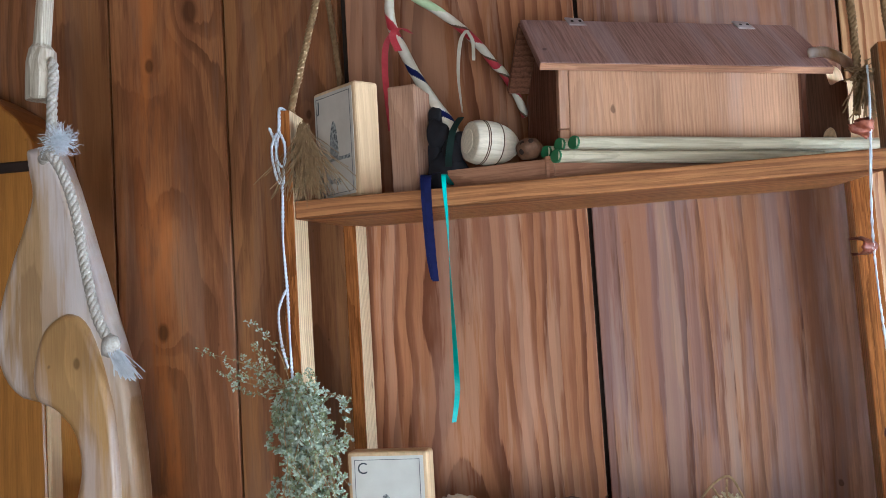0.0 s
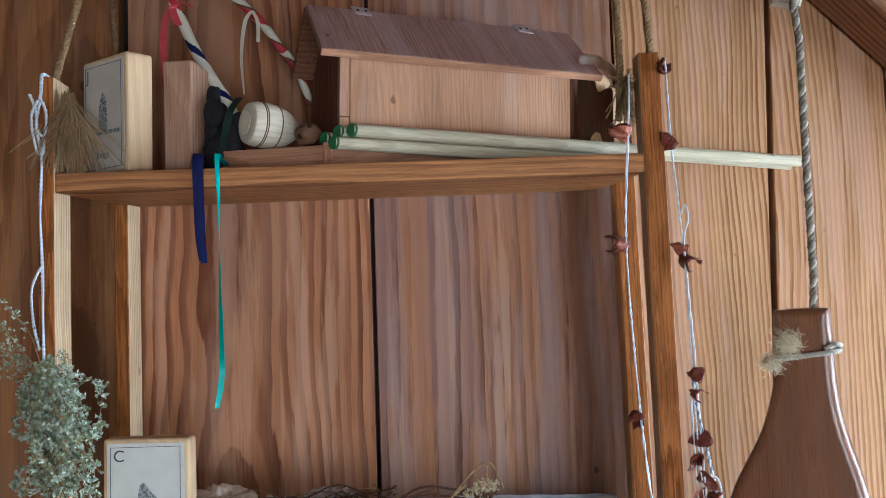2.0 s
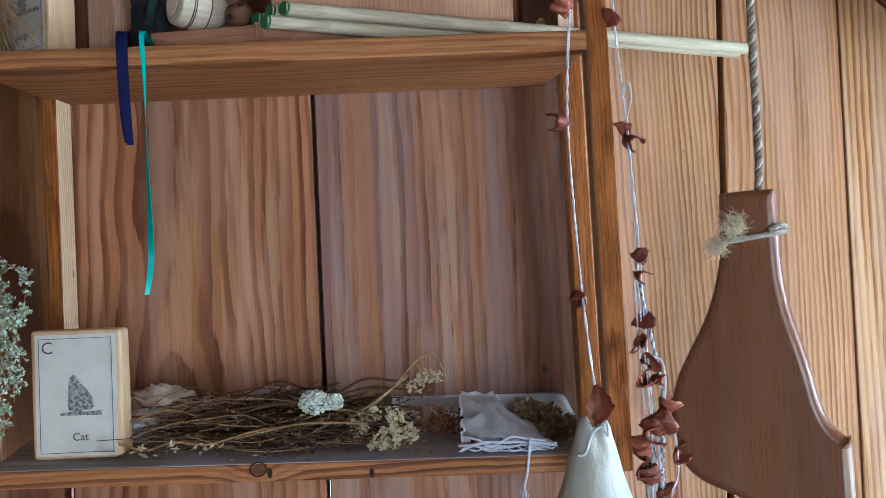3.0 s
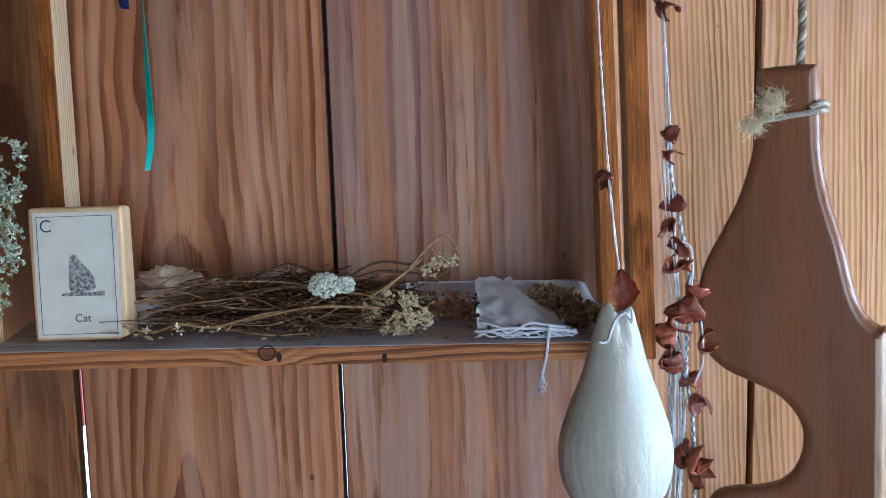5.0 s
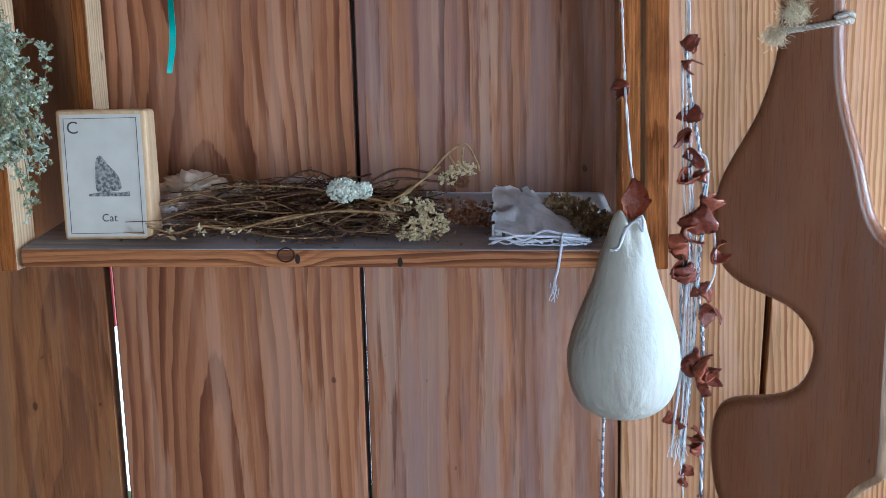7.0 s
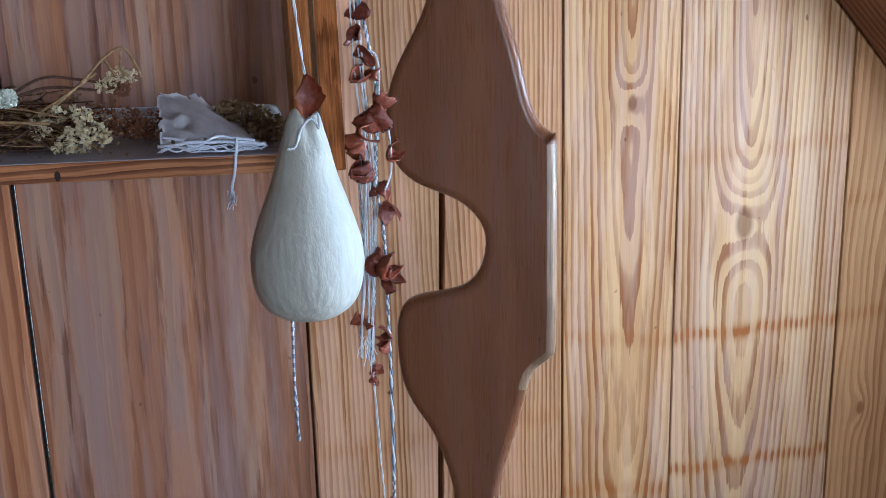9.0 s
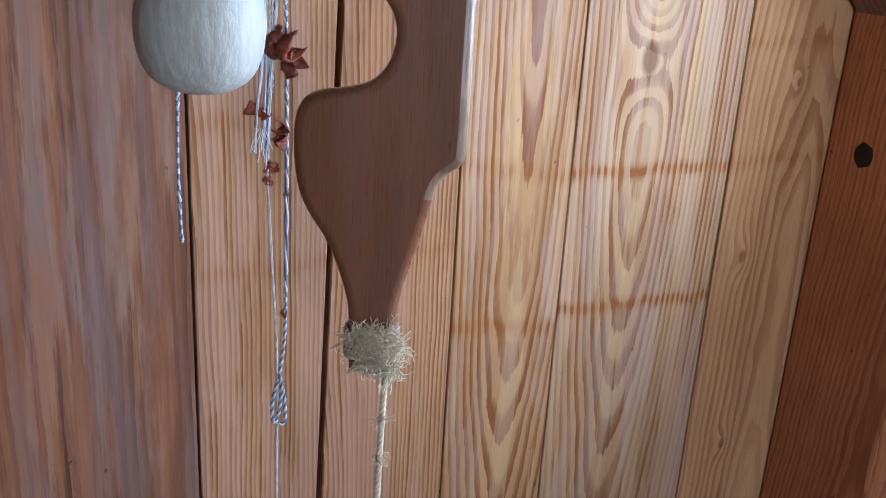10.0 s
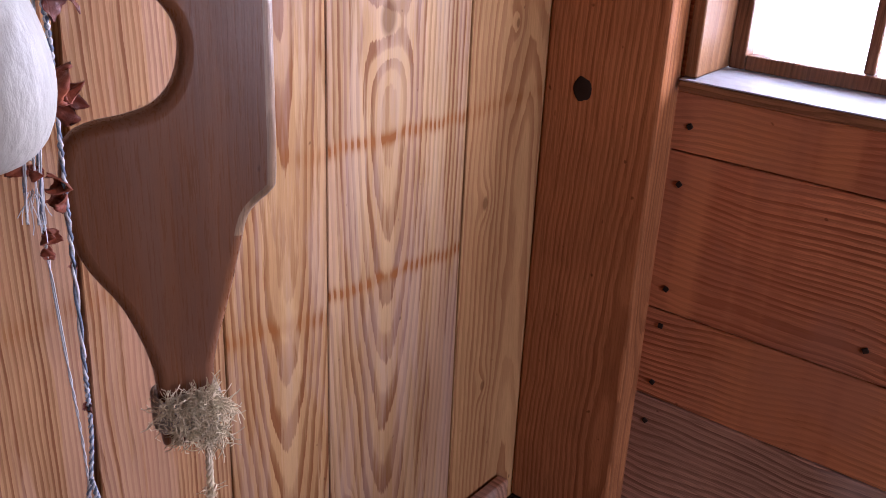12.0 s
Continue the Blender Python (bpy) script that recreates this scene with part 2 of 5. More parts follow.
M["plank_h"] = wood("pine_edge", (0.66, 0.37, 0.145), (0.54, 0.21, 0.07), None, late_tone=0.65, rings=85, pith=0.03, tilt=0.05, wander=0.03, contrast=0.75, fibre=0.08, offset=0, centre=0.03,
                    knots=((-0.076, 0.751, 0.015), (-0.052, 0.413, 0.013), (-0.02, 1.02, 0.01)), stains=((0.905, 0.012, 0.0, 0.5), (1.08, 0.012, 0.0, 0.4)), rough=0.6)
M["post"] = wood("pine_post", (0.638, 0.253, 0.090), (0.462, 0.149, 0.050), None, rings=120, pith=0.06, tilt=0.05, wander=0.025, contrast=0.6, along="z", fibre=0.3, rough=0.45)
M["board"] = wood("pine_siding", (1.060, 0.410, 0.169), (0.611, 0.184, 0.072), (0.451, 0.225, 0.145), rings=105, pith=0.04, tilt=0.04, wander=0.05, along="y", contrast=0.95, grey_amount=0.4, fibre=0.3, rough=0.40, wob=0.012, piece=0.6, streaks=(((0.481, 0.152, 0.072), 0.45, 2.2), ((1.156, 0.498, 0.192), 0.35, 6.6)))
M["board_low"] = wood("pine_weathered", (0.720, 0.396, 0.240), (0.384, 0.168, 0.096), (0.504, 0.372, 0.300), rings=85, pith=0.05, tilt=0.04, wander=0.06, along="y", contrast=0.75, knots=((0.02, 0.55, 0.02),), grey_amount=0.45, fibre=0.4, rough=0.55)
M["stile"] = wood("oak_frame", (0.40, 0.135, 0.028), (0.26, 0.075, 0.014), None, rings=260, pith=0.05, tilt=0.03, wander=0.02, contrast=0.6, fibre=0.6, rough=0.55, ragged=0.004, spec=0.05)
# post sides: window light put into a paler wood than the fronts
M["stile_lit"] = wood("lit_post_side", (0.76, 0.52, 0.27), (0.56, 0.33, 0.15), None, rings=160, pith=0.05, contrast=0.5, fibre=0.3, rough=0.55)
M["shelf_low"] = wood("oak_low_shelf", (0.50, 0.20, 0.066), (0.25, 0.078, 0.024), None, rings=150, pith=0.012, tilt=0.035, wander=0.025, along="x", contrast=0.8, fibre=0.35, rough=0.5, knots=((0.016, -0.0386, 0.012),))
M["dusty"] = wood("dusty_shelf_top", (0.44, 0.38, 0.34), (0.34, 0.26, 0.21), (0.50, 0.47, 0.46), rings=60, pith=0.1, along="x", contrast=0.4, grey_amount=0.7, fibre=0.3, rough=0.6)
M["shelf"] = wood("oak_shelf", (0.52, 0.215, 0.068), (0.27, 0.085, 0.026), None, rings=130, pith=0.012, tilt=0.035, wander=0.025, along="x", contrast=0.75, fibre=0.35, rough=0.5)
M["yoke"] = wood("stained_yoke", (0.25, 0.096, 0.036), (0.22, 0.080, 0.029), (0.20, 0.092, 0.05), rings=170, pith=0.12, tilt=0.03, wander=0.03, contrast=0.10, grey_amount=0.5, fibre=0.05, rough=0.29, bumpy=0.05, spec=0.5, centre=0.25, streaks=(((0.155, 0.055, 0.021), 0.3, 3.3), ((0.30, 0.13, 0.058), 0.25, 8.1)))
# right rim of the yoke: pale wear, with the window's highlight put in
M["yoke_edge"] = wood("worn_lit_yoke_edge", (0.42, 0.26, 0.135), (0.27, 0.145, 0.068), None, rings=60, pith=0.10, contrast=0.4, fibre=0.4, rough=0.34, spec=0.5)
M["old_yoke"] = wood("pale_old_yoke", (0.52, 0.31, 0.13), (0.46, 0.24, 0.09), (0.62, 0.53, 0.46), rings=60, pith=0.06, tilt=0.08, wander=0.05, contrast=0.35, grey_amount=0.65, fibre=0.15, rough=0.38, spec=0.5, streaks=(((0.33, 0.185, 0.08), 0.45, 2.7), ((0.60, 0.46, 0.34), 0.5, 8.8)))
M["worn_groove"] = wood("worn_neck_groove", (0.54, 0.30, 0.10), (0.46, 0.22, 0.065), (0.62, 0.50, 0.42), rings=50, pith=0.05, tilt=0.07, wander=0.05, contrast=0.35, grey_amount=0.5, fibre=0.1, rough=0.33, spec=0.5, knots=((0.02, 0.47, 0.008),), streaks=(((0.36, 0.19, 0.07), 0.35, 5.7),))
M["orange"] = wood("orange_varnish", (0.48, 0.19, 0.03), (0.33, 0.11, 0.018), None, rings=60, pith=0.08, contrast=0.4, fibre=0.2, rough=0.35, spec=0.5)
M["cedar"] = wood("cedar_box", (0.58, 0.30, 0.15), (0.38, 0.16, 0.078), (0.50, 0.34, 0.25), rings=330, pith=0.07, tilt=0.03, wander=0.015, contrast=0.25, grey_amount=0.3, fibre=0.2, rough=0.55)
M["cedar_roof"] = wood("cedar_roof", (0.44, 0.235, 0.165), (0.28, 0.125, 0.085), (0.40, 0.27, 0.23), rings=340, pith=0.06, tilt=0.03, wander=0.015, along="y", contrast=0.35, grey_amount=0.4, fibre=0.3, rough=0.6)
# gables, back and far roof slope: their shade put into a darker cedar
M["cedar_shaded"] = wood("shaded_cedar", (0.27, 0.11, 0.055), (0.17, 0.058, 0.028), None, rings=140, pith=0.06, contrast=0.5, fibre=0.4, rough=0.6)
M["pale"] = wood("new_pine", (0.80, 0.53, 0.27), (0.62, 0.35, 0.15), None, rings=130, pith=0.04, contrast=0.2, fibre=0.0, rough=0.5)
M["block"] = wood("block_brown", (0.46, 0.25, 0.14), (0.28, 0.13, 0.065), (0.34, 0.22, 0.15), rings=150, pith=0.08, contrast=0.3, fibre=0.25, rough=0.7)
M["slab"] = wood("cedar_slab", (0.52, 0.25, 0.125), (0.36, 0.14, 0.065), None, rings=150, pith=0.05, along="x", contrast=0.4, fibre=0.35, rough=0.5)
M["dowel"] = wood("dowel", (0.76, 0.64, 0.40), (0.64, 0.49, 0.27), None, rings=160, pith=0.05, along="x", contrast=0.35, fibre=0.2, rough=0.45)
M["floor"] = wood("floor_boards", (0.14, 0.075, 0.04), (0.07, 0.032, 0.016), (0.14, 0.10, 0.075), rings=80, pith=0.05, along="y", contrast=0.7, fibre=0.4, rough=0.6)
M["room"] = wood("room_boards", (0.13, 0.062, 0.028), (0.08, 0.03, 0.013), (0.16, 0.10, 0.07), rings=90, pith=0.05, contrast=0.7, fibre=0.3, rough=0.55)
M["brace"] = wood("rough_brace", (0.36, 0.17, 0.075), (0.22, 0.085, 0.036), (0.30, 0.2, 0.14), rings=90, pith=0.05, along="x", contrast=0.7, fibre=0.4, rough=0.65)
M["sill"] = wood("sill_wood", (0.40, 0.18, 0.075), (0.25, 0.09, 0.036), None, rings=90, pith=0.06, along="y", centre=0.1, contrast=0.5, fibre=0.3, rough=0.5)
M["dark"] = plain("dark_timber", (0.035, 0.018, 0.010), (0.02, 0.011, 0.007), 30, 0.8)
M["gourd"] = plain("gourd_skin", (0.56, 0.545, 0.465), (0.49, 0.47, 0.39), 120, 0.5, 0.34, (1.5, 1.5, 0.6), 0.3, distance=0.0028, detail=7.0)
M["string"] = plain("white_cotton", (0.72, 0.72, 0.72), (0.56, 0.57, 0.58), 300, 0.85, 0.6)
M["twine"] = plain("blue_grey_twine", (0.26, 0.31, 0.38), (0.12, 0.16, 0.22), 700, 0.85, 0.6)
M["rope"] = plain("hemp_rope", (0.58, 0.53, 0.45), (0.34, 0.28, 0.21), 420, 0.9, 0.8)
M["hemp"] = plain("brown_hemp", (0.30, 0.185, 0.085), (0.16, 0.09, 0.035), 250, 0.9, 0.8)
M["fluff"] = plain("raffia", (0.84, 0.74, 0.53), (0.66, 0.54, 0.34), 200, 0.85, 0.5)
M["fruit"] = plain("dried_fruit", (0.26, 0.062, 0.028), (0.09, 0.018, 0.012), 260, 0.42, 0.9, spec=0.45)
M["fruit_red"] = plain("dried_fruit_red", (0.38, 0.11, 0.05), (0.19, 0.036, 0.018), 260, 0.45, 0.9, spec=0.4)
M["glass"] = None
gl = Nodes("window_glass")
gl.bsdf.inputs["Transmission Weight"].default_value = 1.0
M["glass"] = gl.done((0.97, 0.99, 0.98), 0.02, 0.5)
M["sill_top"] = plain("sill_paint", (0.44, 0.45, 0.47), (0.30, 0.28, 0.28), 40, 0.45, 0.3, (2, 1, 1))
M["frame_win"] = wood("window_wood", (0.27, 0.115, 0.05), (0.15, 0.05, 0.022), None, rings=120, contrast=0.5, fibre=0.3, rough=0.4)
M["reveal"] = wood("window_reveal", (0.42, 0.20, 0.08), (0.27, 0.10, 0.036), None, rings=90, contrast=0.5, fibre=0.3, rough=0.45)

# ---------------- mesh helpers ----------------


def finish(bm, name, mat, parent=None, label="", smooth=False, m=None):
    mesh = bpy.data.meshes.new(name)
    bm.normal_update()
    bm.to_mesh(mesh)
    bm.free()
    for mt in mat if isinstance(mat, (list, tuple)) else [mat]:
        mesh.materials.append(mt)
    if smooth:
        for p in mesh.polygons:
            p.use_smooth = True
    ob = new(name, mesh)
    if parent is not None:
        ob.parent = parent
    if m is not None:
        ob.matrix_basis = m
    if label:
        ob["label"] = label
    return ob


def part(name, bm, mat, parent, label="", smooth=False, m=None):
    return finish(bm, name, mat, parent, label, smooth, m)


def empty(name, x, y, z, label, category, group="", kind="", rz=0, rx=0, ry=0):
    ob = new(name)
    ob.matrix_basis = pose(x, y, z, rx, ry, rz)
    return tagged(ob, label, category, group, kind)


def box(x0, x1, y0, y1, z0, z1, bevel=0.0, seg=1, jitter=0.0, bm=None):
    bm = bm or bmesh.new()
    r = bmesh.ops.create_cube(bm, size=1.0)
    for v in r["verts"]:
        v.co = Vector(((x0 + x1) / 2 + v.co.x * (x1 - x0), (y0 + y1) / 2 + v.co.y * (y1 - y0), (z0 + z1) / 2 + v.co.z * (z1 - z0)))
        if jitter:
            v.co += Vector([random.uniform(-jitter, jitter) for _ in range(3)])
    if bevel:
        bmesh.ops.bevel(bm, geom=list({e for v in r["verts"] for e in v.link_edges}), offset=bevel, segments=seg, affect="EDGES", profile=0.5)
    return bm


def prism(outline, depth, bevel=0.0, seg=2):
    """A plate in the x-z plane from an outline, with its front at y=0 and its back at depth."""
    bm = bmesh.new()
    front = [bm.verts.new((x, 0, z)) for x, z in outline]
    back = [bm.verts.new((x, depth, z)) for x, z in outline]
    n = len(outline)
    bm.faces.new(front)
    bm.faces.new(list(reversed(back)))
    for i in range(n):
        bm.faces.new((front[i], back[i], back[(i + 1) % n], front[(i + 1) % n]))
    bmesh.ops.recalc_face_normals(bm, faces=bm.faces)
    if bevel:
        rim = [e for e in bm.edges if abs(e.verts[0].co.y - e.verts[1].co.y) < 1e-6]
        bmesh.ops.bevel(bm, geom=rim, offset=bevel, segments=seg, affect="EDGES", profile=0.5)
    return bm


def plate(outline, depth, round_=0.006, seg=4, worn=None, low=0.0, high=9.0):
    """A plate in the x-z plane with rounded rims and flat faces; rims that face sideways past worn take the second material."""
    pts = [Vector((x, z)) for x, z in outline]
    n = len(pts)
    area = sum(pts[i].x * pts[(i + 1) % n].y - pts[(i + 1) % n].x * pts[i].y for i in range(n))
    sign = 1 if area > 0 else -1
    nor = []
    for i in range(n):
        d = (pts[(i + 1) % n] - pts[i - 1]).normalized()
        nor.append(Vector((d.y, -d.x)) * sign)
    inner = [p - q * round_ for p, q in zip(pts, nor)]
    for _ in range(40):
        bad = [i for i in range(n) if (inner[(i + 1) % n] - inner[i]).dot(pts[(i + 1) % n] - pts[i]) < 0]
        if not bad:
            break
        for i in bad:
            inner[i] = inner[(i + 1) % n] = (inner[i] + inner[(i + 1) % n]) / 2
    bm = bmesh.new()
    rows = []
    steps = [(1 - math.sin(k / seg * math.pi / 2), round_ * (1 - math.cos(k / seg * math.pi / 2))) for k in range(seg + 1)]
    levels = [(a, b) for a, b in steps] + [(a, depth - b) for a, b in reversed(steps)]
    for f_in, y in levels:
        rows.append([bm.verts.new((p.lerp(q, f_in).x, y, p.lerp(q, f_in).y)) for p, q in zip(pts, inner)])
    for a, b in zip(rows, rows[1:]):
        for i in range(n):
            f = bm.faces.new((a[i], a[(i + 1) % n], b[(i + 1) % n], b[i]))
            f.smooth = True
            # rim faces toward the window take the worn colour with its painted highlight
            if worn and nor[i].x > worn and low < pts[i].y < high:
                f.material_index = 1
    for row in (rows[0], rows[-1]):
        keep = [v for i, v in enumerate(row) if (v.co - row[i - 1].co).length > 1e-6]
        for tri in tessellate_polygon([[v.co for v in keep]]):
            bm.faces.new([keep[i] for i in tri])
    bmesh.ops.recalc_face_normals(bm, faces=bm.faces)
    return bm


def smooth_line(points, steps=6, closed=False):
    """Catmull-Rom through points of any dimension."""
    pts = [Vector(p) for p in points]
    n = len(pts)
    out = []
    for i in range(n if closed else n - 1):
        p0 = pts[(i - 1) % n] if closed or i else pts[0]
        p1, p2 = pts[i], pts[(i + 1) % n]
        p3 = pts[(i + 2) % n] if closed or i + 2 < n else pts[-1]
        for s in range(steps):
            t = s / steps
            out.append(0.5 * ((2 * p1) + (p2 - p0) * t + (2 * p0 - 5 * p1 + 4 * p2 - p3) * t * t + (3 * p1 - p0 - 3 * p2 + p3) * t ** 3))
    if not closed:
        out.append(pts[-1])
    return out


def tube(points, radius, sides=7, bm=None, caps=True):
    """A round rod along a line; radius is a number or one for every point."""
    bm = bm or bmesh.new()
    pts = [Vector(p) for p in points]
    rings = []
    side = Vector((0.31, 0.87, 0.2)).normalized()
    for i, p in enumerate(pts):
        d = (pts[min(i + 1, len(pts) - 1)] - pts[max(i - 1, 0)])
        d = d.normalized() if d.length > 1e-9 else Vector((0, 0, 1))
        u = d.cross(side)
        if u.length < 1e-3:
            u = d.cross(Vector((1, 0, 0)))
        u.normalize()
        w = d.cross(u).normalized()
        rad = radius[i] if isinstance(radius, (list, tuple)) else radius
        rings.append([bm.verts.new(p + (u * math.cos(k * math.tau / sides) + w * math.sin(k * math.tau / sides)) * rad) for k in range(sides)])
    for a, b in zip(rings, rings[1:]):
        for k in range(sides):
            bm.faces.new((a[k], a[(k + 1) % sides], b[(k + 1) % sides], b[k]))
    if caps:
        bm.faces.new(list(reversed(rings[0])))
        bm.faces.new(rings[-1])
    return bm


def twisted(points, radius, strands=3, pitch=0.02, sides=5, bm=None, two_tone=False):
    """A laid rope: strands that wind round the line."""
    bm = bm or bmesh.new()
    pts = [Vector(p) for p in points]
    for s in range(strands):
        line, run = [], 0.0
        for i, p in enumerate(pts):
            if i:
                run += (p - pts[i - 1]).length
            d = (pts[min(i + 1, len(pts) - 1)] - pts[max(i - 1, 0)]).normalized()
            u = d.cross(Vector((0.2, 0.95, 0.1))).normalized()
            w = d.cross(u)
            a = math.tau * (run / pitch + s / strands)
            line.append(p + (u * math.cos(a) + w * math.sin(a)) * radius * 0.52)
        before = len(bm.faces)
        tube(line, radius * 0.55, sides, bm)
        if two_tone and s:
            bm.faces.ensure_lookup_table()
            for f in bm.faces[before:]:
                f.material_index = 1
    return bm


def dense(a, b, step=0.004, wobble=0.0):
    a, b = Vector(a), Vector(b)
    n = max(2, int((b - a).length / step))
    return [a.lerp(b, i / n) + Vector([random.uniform(-wobble, wobble) for _ in range(3)]) for i in range(n + 1)]


def lathe(profile, sides=32, bm=None):
    """A turned body about z from (radius, height) pairs."""
    bm = bm or bmesh.new()
    rings = []
    for r, z in profile:
        rings.append([bm.verts.new((r * math.cos(k * math.tau / sides), r * math.sin(k * math.tau / sides), z)) for k in range(sides)])
    for a, b in zip(rings, rings[1:]):
        for k in range(sides):
            bm.faces.new((a[k], a[(k + 1) % sides], b[(k + 1) % sides], b[k]))
    bm.faces.new(list(reversed(rings[0])))
    bm.faces.new(rings[-1])
    return bm


# ---------------- the long wall ----------------
WALL = 1.2
wall = tagged(empty("wall_north", 0, 0, 0, "", ""), "vertical pine plank wall, brown to orange, with open joints", "wall", kind="structure")
# edges of the planks along the wall, the joint after each, and the wood
PLANKS = [(-1.50, -1.05, "plank_b"), (-1.05, -0.80, "plank_a"), (-0.80, -0.598, "plank_a"), (-0.598, -0.44, "plank_b"), (-0.44, -0.283, "plank_a"),
          (-0.283, 0.008, "plank_c"), (0.008, 0.307, "plank_d"), (0.307, 0.491, "plank_e"), (0.491, 0.643, "plank_e"),
          (0.643, 0.813, "plank_f"), (0.813, 1.095, "plank_g"), (1.095, 1.36, "plank_h")]
GAPS = {-0.283: 0.0105, 0.008: 0.005, 0.491: 0.007}


def plank(x0, x1, wood_name):
    left, right = GAPS.get(x0, 0.0028) / 2, GAPS.get(x1, 0.0028) / 2
    c = (x0 + x1) / 2
    bm = box(x0 + left - c, x1 - right - c, random.uniform(-0.0015, 0.001), 0.022, 0.0, 2.32, 0.0012)
    # one joint runs a little aslant
    for edge, end in ((x0, -1), (x1, 1)):
        if edge == 0.491:
            for v in bm.verts:
                if v.co.x * end > 0:
                    v.co.x += (v.co.z - 1.52) * 0.030
    return part("plank", bm, M[wood_name], wall, m=pose(c, WALL, 0))


for a, b, w in PLANKS:
    plank(a, b, w)
# dark backing added outside the planks blocks daylight; two joints let it through below the shelf
for a, b, z0, z1 in [(-1.5, -0.299, 0, 2.32), (-0.299, -0.287, 1.24, 2.32), (-0.287, 0.0074, 0, 2.32), (0.0074, 0.0086, 1.25, 2.32), (0.0086, 1.50, 0, 2.32)]:
    part("sheathing", box(a, b, WALL + 0.026, WALL + 0.04, z0, z1), M["dark"], wall)

M["red_paint"] = plain("red_paint", (0.72, 0.10, 0.10), (0.60, 0.07, 0.07), 40, 0.5)
tagged(finish(box(-0.40, -0.297, 0, 0.02, 1.10, 1.19, 0.002), "red_board", M["red_paint"], m=pose(0, WALL + 0.05, 0)), "small red painted board fixed outside the plank wall", "board")

# ---------------- corner post, brace and sill beam ----------------
post = tagged(finish(box(-0.06, 0.06, -0.1, 0.1, 0.12, 2.32, 0.006, 2), "corner_post", M["post"], m=pose(1.351, 1.099, 0)), "heavy reddish pine corner post with a dark open knot hole", "post", kind="structure")
bm = lathe([(0.0175, 0.0), (0.0165, 0.002), (0.012, 0.0035), (0.010, 0.0036)], 18)
for v in bm.verts:
    v.co.x *= 0.95 * (1 + 0.1 * math.sin(3 * v.co.y * 100))
part("knot_hole", bm, M["dark"], post, "dark open knot hole", m=pose(-0.0602, 0.031, 0.92, 0, -90, 0) @ Matrix.Diagonal((1.15, 0.95, 0.5, 1)))

bm = bmesh.new()
length = 1.25
box(0, length, -0.05, 0.045, 0, 0.095, 0.006, 2, bm=bm)
tagged(finish(bm, "diagonal_brace", M["brace"], m=pose(1.30, 1.15, 1.113, 0, 0, 0) @ pose(0, 0, 0, 0, 44.2, 0) @ pose(-length, 0, 0)), "dark rough diagonal timber brace rising from the corner post", "brace", kind="structure")
tagged(finish(box(-0.6, 0.6, 0.004, 0.027, 0, 0.196, 0.004, 2), "sill_beam", M["board_low"], m=pose(0.64, 1.168, 0)), "low pine sill rail along the foot of the plank wall", "beam", kind="structure")
tagged(finish(box(-0.09, 0.09, -1.5, 0.35, 0, 0.119, 0.006, 2), "foundation_beam", M["dark"], m=pose(1.36, 0.85, 0)), "dark worn foundation timber under the corner post", "beam", kind="structure")

# ---------------- window wall ----------------
RW = 1.347
wall_e = tagged(empty("wall_east", 0, 0, 0, "", ""), "horizontal reddish pine siding boards below a window", "wall", kind="structure")


def siding(y0, y1, z0, z1, wood_name="board"):
    c = (y0 + y1) / 2
    return part("board", box(random.uniform(-0.001, 0.002), 0.022, y0 - c, y1 - c, z0 - (z0 + z1) / 2 + 0.0015, z1 - (z0 + z1) / 2 - 0.0015, 0.0015), M[wood_name], wall_e, m=pose(RW, c, (z0 + z1) / 2))


for z0, z1, w in [(0.12, 0.408, "board_low"), (0.408, 0.572, "board"), (0.572, 0.842, "board"), (0.842, 0.935, "board")]:
    siding(-2.0, 1.003, z0, z1, w)
WY0, WY1, WZ0, WZ1 = 0.16, 0.972, 0.953, 1.52
for y0, y1, z0, z1 in [(WY1 + 0.022, 1.003, 0.953, 1.55), (-2.0, WY0 - 0.022, 0.953, 1.25), (-2.0, WY0 - 0.022, 1.25, 1.55), (-2.0, 1.003, 1.55, 1.8), (-2.0, 1.003, 1.8, 2.05), (-2.0, 1.003, 2.05, 2.3)]:
    siding(y0, y1, z0, z1)
# more added backing, to stop daylight behind the siding
part("sheathing", box(RW + 0.03, RW + 0.045, -2.0, 1.2, 0, 0.93), M["dark"], wall_e)
part("sheathing", box(RW + 0.03, RW + 0.045, -2.0, WY0 - 0.03, 0.93, 2.32), M["dark"], wall_e)
part("sheathing", box(RW + 0.03, RW + 0.045, WY1 + 0.03, 1.24, 0.93, 2.32), M["dark"], wall_e)
part("sheathing", box(RW + 0.03, RW + 0.045, WY0 - 0.03, WY1 + 0.03, 1.545, 2.32), M["dark"], wall_e)
# square-headed nails in the siding
for y, z in [(0.972, 0.883), (0.976, 0.79), (0.972, 0.612), (0.972, 0.545), (0.972, 0.438), (0.975, 0.36), (0.62, 0.60), (0.66, 0.62), (0.60, 0.885)]:
    part("nail_head", box(-0.0022, 0.001, -0.0042, 0.0042, -0.0045, 0.0045, 0.001), M["dark"], wall_e, m=pose(RW, y, z, random.uniform(0, 60)))

window = tagged(empty("window_1", 0, 0, 0, "", ""), "small-paned wooden window with bright daylight outside", "window", kind="structure")
part("window_sill", box(-0.017, 0.13, WY0 - 0.02, WY1 + 0.021, 0.937, 0.953, 0.003, 2), M["sill"], window, m=pose(RW, 0, 0))
